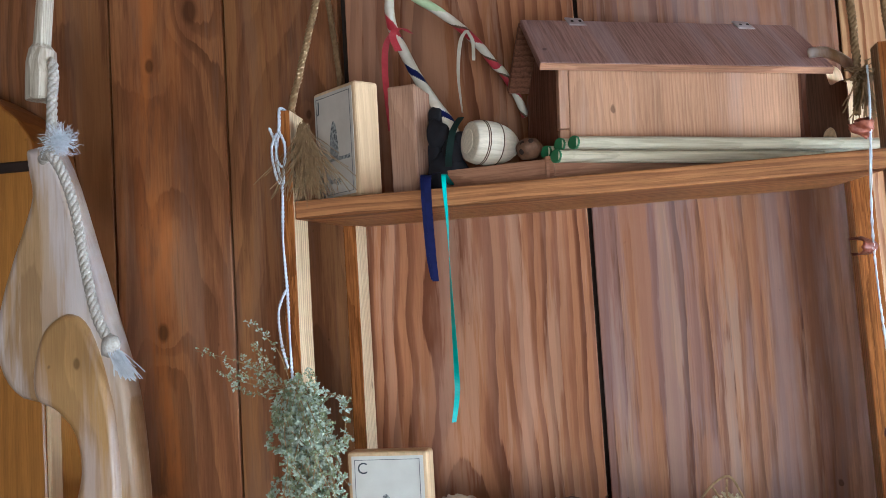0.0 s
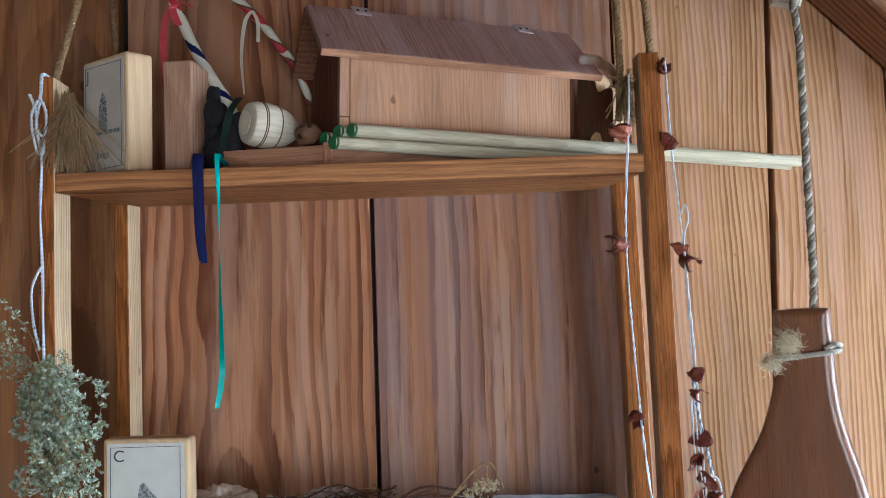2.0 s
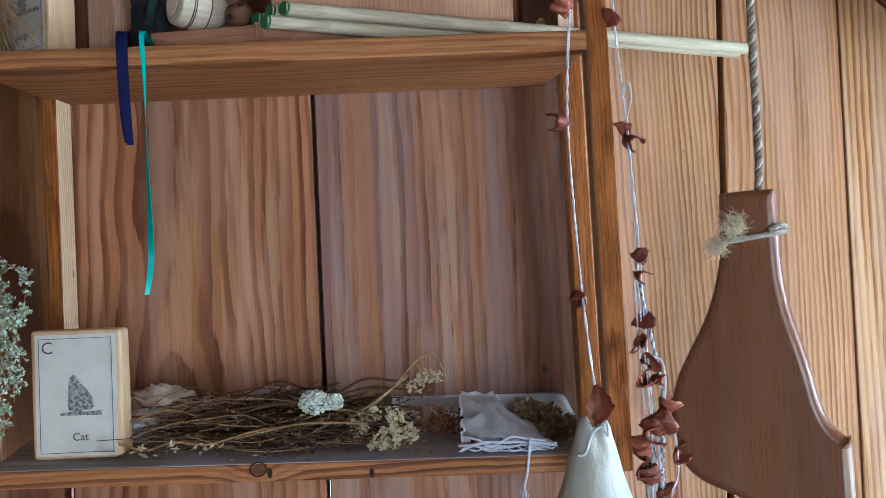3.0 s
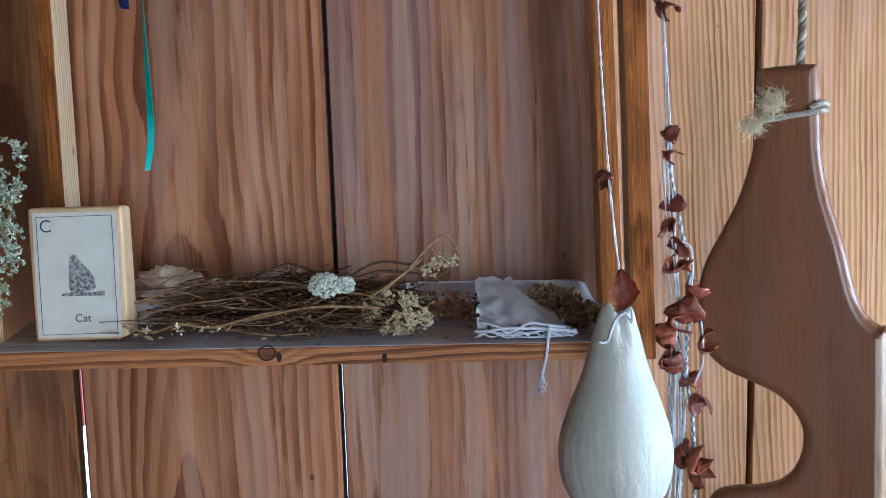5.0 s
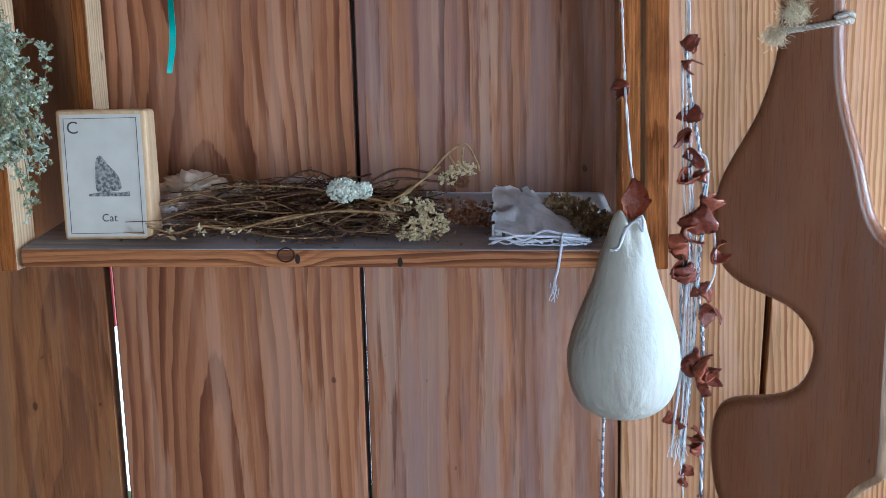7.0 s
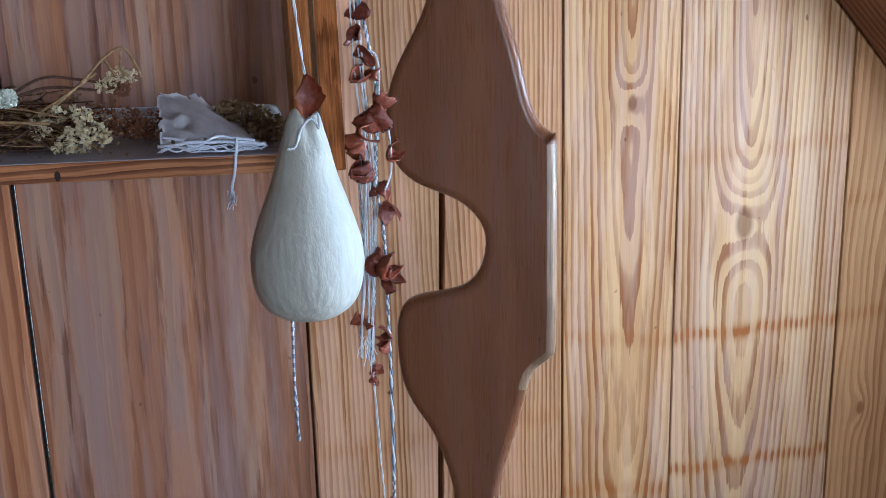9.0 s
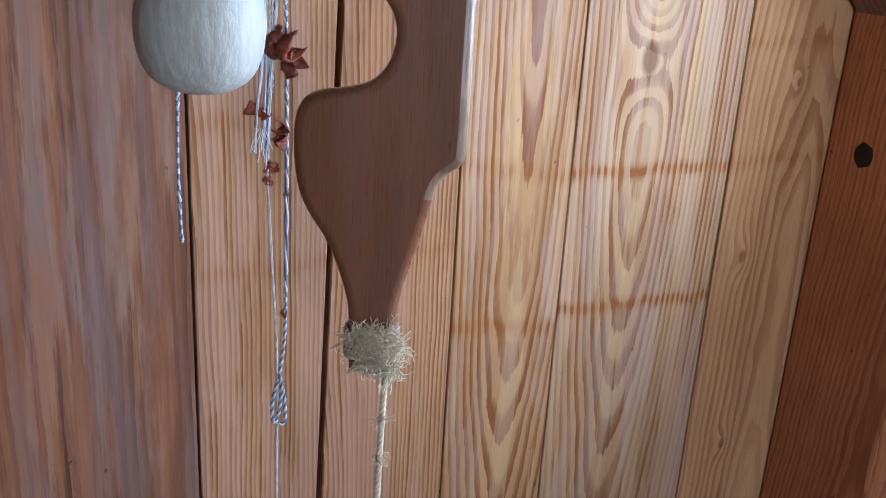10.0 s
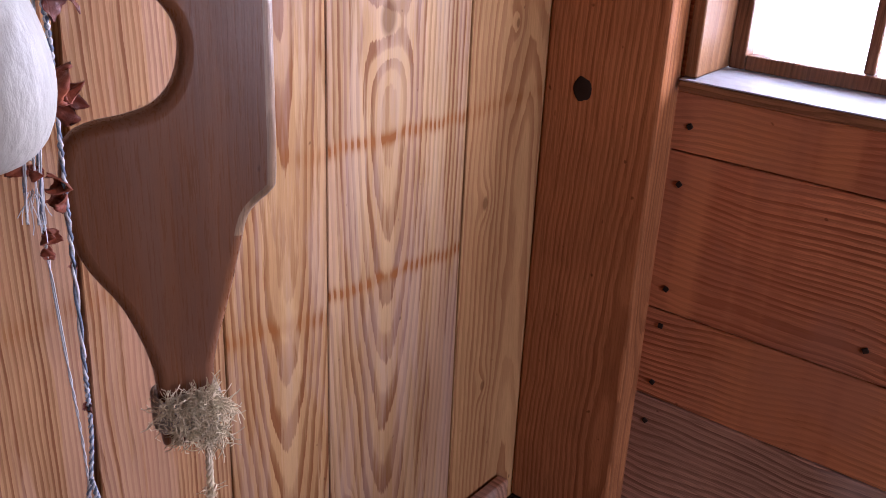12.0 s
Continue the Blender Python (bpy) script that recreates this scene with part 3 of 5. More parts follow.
part("sill_board", box(-0.0165, 0.13, WY0, WY1 + 0.020, 0.9535, 0.9555, 0.0), M["sill_top"], window, "pale worn sill top", m=pose(RW, 0, 0))
part("jamb", box(-0.004, 0.115, 0, 0.020, 0.9565, WZ1, 0.002), M["reveal"], window, m=pose(RW, WY1, 0))
part("jamb", box(-0.004, 0.115, -0.020, 0, 0.9565, WZ1, 0.002), M["reveal"], window, m=pose(RW, WY0, 0))
part("head", box(-0.004, 0.115, WY0 - 0.02, WY1 + 0.02, 0, 0.02, 0.002), M["reveal"], window, m=pose(RW, 0, WZ1))
GX = 1.452
part("window_frame", box(0, 0.034, WY1 - 0.026, WY1 - 0.001, 0.957, WZ1 - 0.001, 0.003, 2), M["frame_win"], window, m=pose(GX, 0, 0))
part("window_frame", box(0, 0.034, WY0 + 0.001, WY0 + 0.026, 0.957, WZ1 - 0.001, 0.003, 2), M["frame_win"], window, m=pose(GX, 0, 0))
part("window_frame", box(0, 0.034, WY0 + 0.027, WY1 - 0.027, 0.957, 0.980, 0.003, 2), M["frame_win"], window, m=pose(GX, 0, 0))
part("window_frame", box(0, 0.034, WY0 + 0.027, WY1 - 0.027, WZ1 - 0.026, WZ1 - 0.001, 0.003, 2), M["frame_win"], window, m=pose(GX, 0, 0))
for i in range(1, 4):
    yy = WY1 - 0.026 - i * 0.1805
    part("muntin", box(0.004, 0.030, -0.008, 0.008, 0.981, WZ1 - 0.027, 0.003, 2), M["frame_win"], window, m=pose(GX, yy, 0))
for zz in (1.24,):
    for i in range(4):
        y1 = WY1 - 0.036 - i * 0.1805
        part("muntin", box(0.005, 0.029, y1 - 0.155, y1, -0.008, 0.008, 0.003, 2), M["frame_win"], window, m=pose(GX, 0, zz))
for i in range(4):
    y1 = WY1 - 0.0345 - i * 0.1805
    for z0, z1 in ((0.982, 1.231), (1.249, 1.492)):
        pane = part("pane", box(0.015, 0.018, y1 - 0.1625, y1, z0, z1), M["glass"], window)
        pane.matrix_basis = pose(GX, 0, 0)
        pane.visible_shadow = False

# ---------------- unseen rest of the room, behind the viewer, dark to keep bounce low ---
tagged(finish(box(-1.55, 1.5, -2.05, 1.24, -0.05, 0.0), "floor", M["floor"]), "dark worn plank floor", "floor", kind="structure")
tagged(finish(box(-1.55, 1.5, -2.05, 1.24, 2.32, 2.37), "ceiling", M["room"]), "plain board ceiling", "ceiling", kind="structure")
tagged(finish(box(-1.55, -1.5, -2.05, 1.24, 0, 2.32), "wall_west", M["room"]), "plain pine board wall", "wall", kind="structure")
bm = box(-1.55, -0.16, -2.05, -2.0, 0, 2.32)
box(1.08, 1.5, -2.05, -2.0, 0, 2.32, bm=bm)
box(-0.16, 1.08, -2.05, -2.0, 1.95, 2.32, bm=bm)
box(-0.16, 1.08, -2.05, -2.0, 0, 0.25, bm=bm)
tagged(finish(bm, "wall_south", M["room"]), "unseen pine board wall with a wide half door opening added for fill", "wall", kind="structure")
M["backdrop"] = bpy.data.materials.new("bright_overcast_sky")
M["backdrop"].use_nodes = True
bd = M["backdrop"].node_tree.nodes["Principled BSDF"]
bd.inputs["Base Color"].default_value = (0.8, 0.8, 0.8, 1)
bd.inputs["Emission Color"].default_value = (0.96, 1.0, 0.985, 1)
bd.inputs["Emission Strength"].default_value = 2.2
tagged(finish(box(4.0, 4.05, -5, 7, -0.3, 6), "backdrop", M["backdrop"]), "plain white bright sky outside the window", "backdrop", kind="structure")
tagged(finish(box(-3.0, 3.9, 4.0, 4.05, -0.3, 3), "backdrop", M["backdrop"]), "plain white brightness outside the plank joints", "backdrop", kind="structure")
tagged(finish(box(-60, 60, -60, 60, -0.4, -0.3), "ground", plain("grass_ground", (0.09, 0.12, 0.04), (0.05, 0.07, 0.025), 3, 0.9)), "plain grassy ground outside", "ground", kind="structure")

# ---------------- hanging shelf ----------------
FRONT, BACK = 0.95, 1.190
rack = empty("hanging_shelf", 0, FRONT, 1.22, "open oak hanging shelf with four slender posts and two boards", "shelf")


def stile(x, y, z0, z1, wide, deep, lean=0.0):
    bm = box(-wide / 2, wide / 2, 0, deep, z0 - 1.22, z1 - 1.22, 0.0015, 2)
    bm.normal_update()
    # faces turned sideways take the paler, lit colour
    for f in bm.faces:
        f.material_index = 1 if abs(f.normal.x) > 0.9 else 0
    return part("post", bm, [M["stile"], M["stile_lit"]], rack, m=pose(x, y - FRONT, 0, 0, lean, 0))


stile(-0.2825, FRONT - 0.001, 1.228, 1.708, 0.0145, 0.044)
stile(0.2900, FRONT - 0.001, 1.215, 1.718, 0.0205, 0.024, -0.6)
stile(-0.271, BACK - 0.05, 1.222, 1.66, 0.016, 0.05)
stile(0.311, BACK - 0.03, 1.22, 1.72, 0.024, 0.028, -0.8)


def shelf_board(x0, x1, zl, zr, thick, rise, mat="shelf", inset=0.0):
    bm = box(x0, x1, inset, BACK - FRONT - inset, -thick, 0, 0.0018 if thick > 0.01 else 0.0, 2)
    for v in bm.verts:
        f = (v.co.x - x0) / (x1 - x0)
        v.co.z += zl + (zr - zl) * f - 1.22 + rise * v.co.y / (BACK - FRONT)
    return part("shelf_board" if thick > 0.01 else "shelf_top", bm, M[mat], rack)


shelf_board(-0.275, 0.2795, 1.617, 1.6215, 0.0185, 0.013)
shelf_board(-0.272, 0.2795, 1.247, 1.2315, 0.0155, 0.024, "shelf_low")
shelf_board(-0.2715, 0.2790, 1.2476, 1.2321, 0.001, 0.024, "dusty", 0.002)

ring = [(-0.0386 + 0.0072 * math.cos(k * math.tau / 22), -0.0004, 0.0165 + 0.0062 * math.sin(k * math.tau / 22)) for k in range(22)]
part("knot_ring", tube(ring + ring[:1], 0.0007, 5), M["dark"], rack, "dark ring of a knot")
for kx, kz in ((-0.0285, 0.0125), (0.062, 0.0075)):
    bm = lathe([(0.0030, 0.0), (0.0022, 0.0005), (0.0004, 0.0006)], 9)
    part("dark_mark", bm, M["dark"], rack, m=pose(kx, -0.0001, kz, 90, 0, 0) @ Matrix.Diagonal((0.8, 1.5, 0.5, 1)))

# ---------------- brown yoke ----------------
YOKE = [(-0.096, 1.463), (-0.091, 1.468), (-0.049, 1.469), (-0.044, 1.464), (-0.0425, 1.428), (-0.0405, 1.385), (-0.0345, 1.35), (-0.0225, 1.308), (-0.0135, 1.268), (-0.004, 1.246),
        (0.008, 1.235), (0.012, 1.226), (0.012, 1.12), (0.0115, 1.028), (0.007, 1.012), (-0.004, 1.003), (-0.013, 0.992), (-0.0195, 0.968), (-0.03, 0.927), (-0.046, 0.868), (-0.0505, 0.80), (-0.056, 0.792),
        (-0.088, 0.795), (-0.093, 0.803), (-0.095, 0.867), (-0.113, 0.925), (-0.135, 0.962), (-0.145, 0.99), (-0.148, 1.03), (-0.145, 1.055), (-0.137, 1.069), (-0.12, 1.076), (-0.10, 1.079),
        (-0.078, 1.086), (-0.063, 1.103), (-0.057, 1.129), (-0.062, 1.15), (-0.078, 1.168), (-0.10, 1.179), (-0.125, 1.19), (-0.143, 1.208), (-0.150, 1.235), (-0.151, 1.257), (-0.147, 1.28),
        (-0.138, 1.303), (-0.118, 1.34), (-0.108, 1.365), (-0.099, 1.40), (-0.097, 1.43)]


def yoke_body(name, outline, thick, mats, m, label):
    fine = [(p.x, p.y) for p in smooth_line(outline, 3, True)]
    ob = empty(name, 0, 0, 0, label, "yoke")
    ob.matrix_basis = m
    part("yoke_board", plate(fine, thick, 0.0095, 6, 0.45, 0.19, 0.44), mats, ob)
    return ob


def gourd_wrinkle(p):
    low = max(0.0, 1.0 - p.z / 0.10)
    folds = abs(noise.noise(Vector((p.x * 120 + 3, p.y * 120, p.z * 42)))) ** 0.6
    return 0.0017 * folds * (0.40 + 0.65 * noise.noise(p * 28 + Vector((4, 1, 0))) + 0.5 * low) + 0.00022 * noise.noise(p * 520)


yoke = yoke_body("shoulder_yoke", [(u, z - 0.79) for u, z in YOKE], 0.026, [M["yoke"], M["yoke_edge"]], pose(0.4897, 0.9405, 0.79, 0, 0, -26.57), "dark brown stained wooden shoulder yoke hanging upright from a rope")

# ---------------- gourd ----------------
PROFILE = [(0.0, 0.0), (0.0173, 0.001), (0.0308, 0.007), (0.0404, 0.018), (0.0457, 0.034), (0.0472, 0.05), (0.0448, 0.068), (0.0395, 0.086), (0.0327, 0.104), (0.0265, 0.122), (0.0217, 0.14), (0.0173, 0.155), (0.0149, 0.165), (0.012, 0.172), (0.0082, 0.1765), (0.0029, 0.179)]
fine = smooth_line(PROFILE, 10)
bm = lathe([(max(p.x, 0.0004), p.y) for p in fine], 160)
for v in bm.verts:
    v.co.x += 0.004 * (v.co.z / 0.18) ** 2
    top = max(0.0, (v.co.z - 0.138) / 0.04)
    # notch at the neck between two lobes
    if top > 0:
        v.co.z -= 0.011 * min(top, 1.0) * math.exp(-((v.co.x - 0.004) / 0.0048) ** 2)
        v.co.y *= 1 - 0.25 * min(top, 1)
    v.co += v.co.normalized() * (0.0010 * noise.noise(v.co * 40) + gourd_wrinkle(v.co))
gourd = tagged(finish(bm, "gourd", M["gourd"], smooth=True, m=pose(0.2505, 0.900, 1.099)), "cream white dried pear-shaped gourd hanging from a string", "gourd")

# ---------------- lettered boxes, blocks ----------------


def card_box(name, label, wide, deep, high, m):
    ob = empty(name, 0, 0, 0, label, "box")
    ob.matrix_basis = m
    part("wooden_block", box(0, wide, 0, deep, 0, high, 0.0035, 3, 0.0007), M["pale"], ob)
    return ob


cat_box = card_box("card_box", "pale wooden block with a paper card lettered C and Cat", 0.082, 0.028, 0.118, pose(-0.2445, 0.982, 1.249, -1, 0.2, -2))
judge_box = card_box("card_box", "pale wooden block with a worn paper card lettered J and Judge", 0.075, 0.029, 0.117, pose(-0.2715, 1.018, 1.6205, 0, 0, -39))
brown_box = tagged(finish(box(0, 0.0285, 0, 0.050, 0, 0.111, 0.002, 2, 0.0015), "wooden_block", M["block"], m=pose(-0.1865, 0.994, 1.6205, 0, 0.5, -11)), "rough dark brown wooden block standing on end", "block")

# ---------------- toy house on its slab ----------------
slab = tagged(finish(box(0, 0.30, 0, 0.13, 0, 0.0235, 0.0012, 2), "wooden_slab", M["slab"], m=pose(-0.029, 0.978, 1.6215, 0, 0.3, 17)), "reddish cedar board lying askew on the shelf", "board")
tagged(finish(box(0, 0.12, 0, 0.06, 0, 0.0225, 0.001, 2), "wooden_slab", M["slab"], m=pose(-0.138, 1.005, 1.6205, 0, 0.3, -13)), "short brown cedar board lying on the shelf", "board")
house = empty("toy_house", -0.014, 0.987, 1.646, "small cedar toy house box with a hinged sloping roof", "box", rz=17.5, ry=2.0)
HL, HD, HE, HR = 0.262, 0.135, 0.092, 0.150
part("front_panel", box(0.0105, HL - 0.010, 0, 0.008, 0, HE, 0.0008), M["cedar"], house)
part("corner_strip", box(0, 0.0098, -0.0005, 0.010, 0.026, HE, 0.0006), M["cedar"], house)
part("corner_strip", box(0, 0.0098, -0.0005, 0.010, 0.0, 0.0252, 0.0006), M["cedar"], house)
part("back_panel", box(0, HL, HD - 0.008, HD, 0, HE, 0.0008), M["cedar_shaded"], house)
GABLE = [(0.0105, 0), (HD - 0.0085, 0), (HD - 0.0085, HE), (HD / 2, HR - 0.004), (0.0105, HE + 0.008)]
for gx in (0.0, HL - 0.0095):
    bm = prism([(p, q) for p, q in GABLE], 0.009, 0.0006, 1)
    part("gable_panel", bm, M["cedar_shaded"], house, m=pose(gx + 0.0092, 0, 0, 0, 0, 90))
RISE = math.degrees(math.atan2(HR - HE, HD / 2))
RUN = math.hypot(HR - HE, HD / 2) + 0.016
roof = part("roof_panel", box(-0.022, HL + 0.020, 0, RUN, 0, 0.0075, 0.001), M["cedar_roof"], house, "weathered cedar roof board", m=pose(0, HD / 2, HR, RISE, 0, 0) @ pose(0, -RUN, 0))
part("eave_edge", box(-0.022, HL + 0.020, -0.0016, -0.0002, 0.0002, 0.0073, 0.0003), M["slab"], house, "pale cut edge of the roof board", m=pose(0, HD / 2, HR, RISE, 0, 0) @ pose(0, -RUN, 0))
# far slope in the dark cedar too, its shaded underside painted
part("roof_panel", box(-0.022, HL + 0.020, 0, RUN - 0.018, 0, 0.0075, 0.001), M["cedar_shaded"], house, m=pose(0, HD / 2, HR, -RISE, 0, 0))
M["leather"] = plain("worn_leather", (0.42, 0.33, 0.30), (0.28, 0.20, 0.18), 120, 0.7)
for hx in (0.035, 0.222):
    hinge = part("hinge", box(-0.010, 0.010, -0.015, 0.003, 0.0076, 0.0096, 0.0008), M["leather"], house, "worn leather hinge strap", m=pose(hx, HD / 2, HR, RISE, 0, 8))
    for nx, ny in ((-0.006, -0.005), (0.006, -0.003)):
        part("nail", lathe([(0.0018, 0), (0.0016, 0.0008), (0.0005, 0.0012)], 8), M["dark"], hinge, m=pose(nx * 0.8, ny - 0.003, 0.0097))

# dowels with green ends
M["green"] = plain("green_paint", (0.05, 0.20, 0.07), (0.03, 0.13, 0.045), 80, 0.5)
for i, (dy, dz, dx, ang) in enumerate([(0.0, 0.0, 0.004, 0.0), (0.0124, 0.0012, -0.010, 0.15), (0.0245, -0.003, -0.024, -0.1), (0.003, -0.0112, -0.014, 0.0)]):
    rod = empty("dowel_rod", -0.004 + dx, 0.972 + dy, 1.6545 + dz, "pale round wooden rod with a green painted end", "rod", "rods lying on the shelf", ry=3.1 + ang, rz=12.5 + ang)
    part("shaft", tube(dense((0.001, 0, 0), ((0.498, 0.492, 0.30, 0.25)[i] - dx, 0, 0), 0.1), 0.0062, 14), M["dowel"], rod)
    part("painted_end", tube([(-0.0012, 0, 0), (0.0016, 0, 0)], 0.0066, 16), M["green"], rod, "green painted rod end, cut aslant", m=pose(0, 0, 0, 0, 0, 32) @ Matrix.Diagonal((1, 1.15, 1, 1)))

# ---------------- lettering on the card boxes ----------------
M["paper"] = plain("aged_paper", (0.70, 0.665, 0.58), (0.60, 0.56, 0.48), 45, 0.75, 0.15)
M["paper_grey"] = plain("greyed_paper", (0.62, 0.55, 0.46), (0.50, 0.43, 0.35), 45, 0.75, 0.15)
M["ink"] = plain("black_ink", (0.055, 0.055, 0.06), (0.09, 0.09, 0.095), 300, 0.8, 0.1)
M["ink_soft"] = plain("printed_grey", (0.06, 0.06, 0.06), (0.40, 0.39, 0.36), 330, 0.8, 0.1, spread=0.08)


def words(text, size, m, mat, parent, name="lettering"):
    curve = bpy.data.curves.new("words", "FONT")
    curve.body, curve.size, curve.extrude = text, size, 0.00012
    tmp = bpy.data.objects.new("words", curve)
    scene.collection.objects.link(tmp)
    mesh = bpy.data.meshes.new_from_object(tmp.evaluated_get(bpy.context.evaluated_depsgraph_get()))
    bpy.data.objects.remove(tmp)
    mesh.materials.clear()
    mesh.materials.append(mat)
    ob = new(name, mesh)
    ob.parent = parent
    ob.matrix_basis = m
    return ob


def card(parent, wide, high, letter, word, word_x, paper, figure, border=0.0010):
    """The paper on the front of a block: border, capital, word and a plain printed figure."""
    bm = prism([(0.004, 0.004), (wide - 0.0055, 0.0035), (wide - 0.0045, high * 0.5), (wide - 0.005, high - 0.0045), (0.0045, high - 0.004)], 0.0007)
    sheet = part("paper_card", bm, M[paper], parent, "aged printed paper card", m=pose(0, -0.0012, 0))
    x0, x1, z0, z1 = 0.0075, wide - 0.0085, 0.0065, high - 0.0075
    f = -0.0003
    bm = bmesh.new()
    w = border / 2
    for a, b, c, d in ((x0, x1, z0, z0 + w), (x0, x1, z1 - w, z1), (x0, x0 + w, z0 + w, z1 - w), (x1 - w, x1, z0 + w, z1 - w)):
        box(a, b, f, f + 0.0004, c, d, bm=bm)
    part("border", bm, M["ink"], sheet)
    face = lambda x, z: pose(x, f, z, 90, 0, 0)
    words(letter, 0.0155, face(x0 + 0.0025, z1 - 0.0135), M["ink"], sheet)
    words(word, 0.0098, face(word_x, 0.0175), M["ink"], sheet)
    fig = [(p.x, p.y) for p in smooth_line(figure, 4, True)]
    part("printed_shape", prism(fig, 0.0003), M["ink_soft"], sheet, m=pose(0, f - 0.0001, 0))
    part("printed_ground", prism([(0.026, 0.0405), (0.0635, 0.0400), (0.0635, 0.0445), (0.055, 0.0435), (0.040, 0.0445), (0.026, 0.0425)], 0.0003), M["ink_soft"], sheet, m=pose(0, f, 0))
    return sheet


card(cat_box, 0.082, 0.118, "C", "Cat", 0.0365, "paper", [(0.034, 0.045), (0.0335, 0.062), (0.035, 0.074), (0.039, 0.077), (0.0425, 0.073), (0.046, 0.068), (0.0525, 0.061), (0.056, 0.052), (0.055, 0.046), (0.045, 0.0445)])
card(judge_box, 0.075, 0.117, "J", "Judge", 0.0255, "paper_grey", [(0.031, 0.045), (0.030, 0.062), (0.033, 0.076), (0.037, 0.082), (0.041, 0.076), (0.043, 0.062), (0.043, 0.045)])

# ---------------- cords that carry the shelf ----------------


M["rope_dark"] = plain("rope_shade_strand", (0.27, 0.215, 0.155), (0.17, 0.13, 0.09), 420, 0.9, 0.8)


def cord(name, pts, radius, mat, label, category="rope", strands=3, pitch=0.014, step=0.004, group=""):
    line = []
    for a, b in zip(pts, pts[1:]):
        line += dense(a, b, step)[:-1]
    line.append(Vector(pts[-1]))
    return tagged(finish(twisted(line, radius, strands, pitch, two_tone=mat == "rope"), name, [M[mat], M["rope_dark"]], smooth=True), label, category, group)


for p in ([(-0.279, 0.968, 1.700), (-0.2795, 0.968, 1.713), (-0.253, 0.968, 1.803), (-0.105, 0.968, 2.325)],
          [(-0.268, 1.125, 1.655), (-0.2765, 1.15, 1.799), (-0.284, 1.152, 1.866), (-0.33, 1.152, 2.325)],
          [(0.262, 0.985, 1.66), (0.263, 0.975, 1.712), (0.261, 0.972, 1.79), (0.25, 0.972, 2.325)],
          [(0.2905, 0.962, 1.712), (0.286, 0.962, 1.789), (0.252, 0.962, 2.325)]):
    c = cord("cord", p, 0.0042, "hemp", "brown twisted hemp cord")
    del c["category"]
    c.parent, c.matrix_basis = rack, rack.matrix_basis.inverted()


def strands(bm, centre, count, spread, length, radius, down=1.0, curl=0.4, seed=1):
    """Loose fibres that start near a point and fall or stand out."""
    rng = random.Random(seed)
    for _ in range(count):
        d = Vector((rng.gauss(0, spread), rng.gauss(0, spread), -down + rng.gauss(0, spread * 0.6)))
        d.normalize()
        p = Vector(centre) + Vector([rng.gauss(0, 0.0025) for _ in range(3)])
        line, step = [p.copy()], length * rng.uniform(0.5, 1.1) / 5
        for _ in range(5):
            d = (d + Vector([rng.gauss(0, curl) for _ in range(3)]) * 0.5 + Vector((0, 0, -0.06 * down))).normalized()
            p = p + d * step
            line.append(p.copy())
        tube(line, radius, 3, bm, False)
    return bm


bm = strands(bmesh.new(), (-0.264, 0.954, 1.690), 260, 0.20, 0.076, 0.0004, 1.0, 0.34, 3)
tagged(finish(bm, "raffia_tassel", M["hemp"]), "frayed brown hemp tassel tied to the shelf post", "tassel")
bm = strands(bmesh.new(), (0.266, 0.972, 1.697), 70, 0.6, 0.020, 0.0006, 0.3, 0.7, 5)
strands(bm, (0.266, 0.972, 1.690), 40, 0.18, 0.038, 0.0008, 1.0, 0.25, 6)
tagged(finish(bm, "hemp_knot", M["hemp"]), "frayed hemp knot on the shelf cord", "knot")

# ---------------- white string and thyme bunch ----------------
rng = random.Random(11)
string_pts = smooth_line([(-0.2835, 0.962, 1.7095), (-0.2845, 0.947, 1.7085), (-0.2855, 0.9455, 1.690), (-0.289, 0.944, 1.660), (-0.2845, 0.944, 1.63), (-0.2865, 0.945, 1.58), (-0.284, 0.943, 1.53), (-0.2825, 0.940, 1.48), (-0.2790, 0.932, 1.437)], 12)
bm = twisted(string_pts, 0.0019, 2, 0.008)
for loop in ([(-0.286, 0.943, 1.688), (-0.279, 0.941, 1.672), (-0.2805, 0.941, 1.652), (-0.2865, 0.941, 1.655), (-0.289, 0.942, 1.675), (-0.2945, 0.942, 1.690)],
             [(-0.287, 0.942, 1.684), (-0.2925, 0.941, 1.668), (-0.2885, 0.941, 1.640), (-0.2825, 0.941, 1.634), (-0.2815, 0.941, 1.65)],
             [(-0.285, 0.942, 1.53), (-0.2925, 0.94, 1.510), (-0.2905, 0.938, 1.480), (-0.284, 0.935, 1.455)]):
    twisted(smooth_line(loop, 8), 0.0017, 2, 0.008, bm=bm)
tagged(finish(bm, "white_string", M["string"], smooth=True), "white cotton string with a loose bow on the shelf post", "string")

M["thyme"] = plain("dried_thyme", (0.36, 0.38, 0.22), (0.17, 0.19, 0.09), 150, 0.85, 0.4)
M["thyme_pale"] = plain("dried_thyme_tips", (0.50, 0.54, 0.42), (0.33, 0.37, 0.26), 150, 0.85, 0.4)
M["stem"] = plain("dry_stem", (0.44, 0.28, 0.12), (0.17, 0.09, 0.04), 200, 0.8, 0.4)
M["stem_dark"] = plain("dark_stem", (0.14, 0.065, 0.036), (0.06, 0.028, 0.017), 200, 0.8, 0.4)


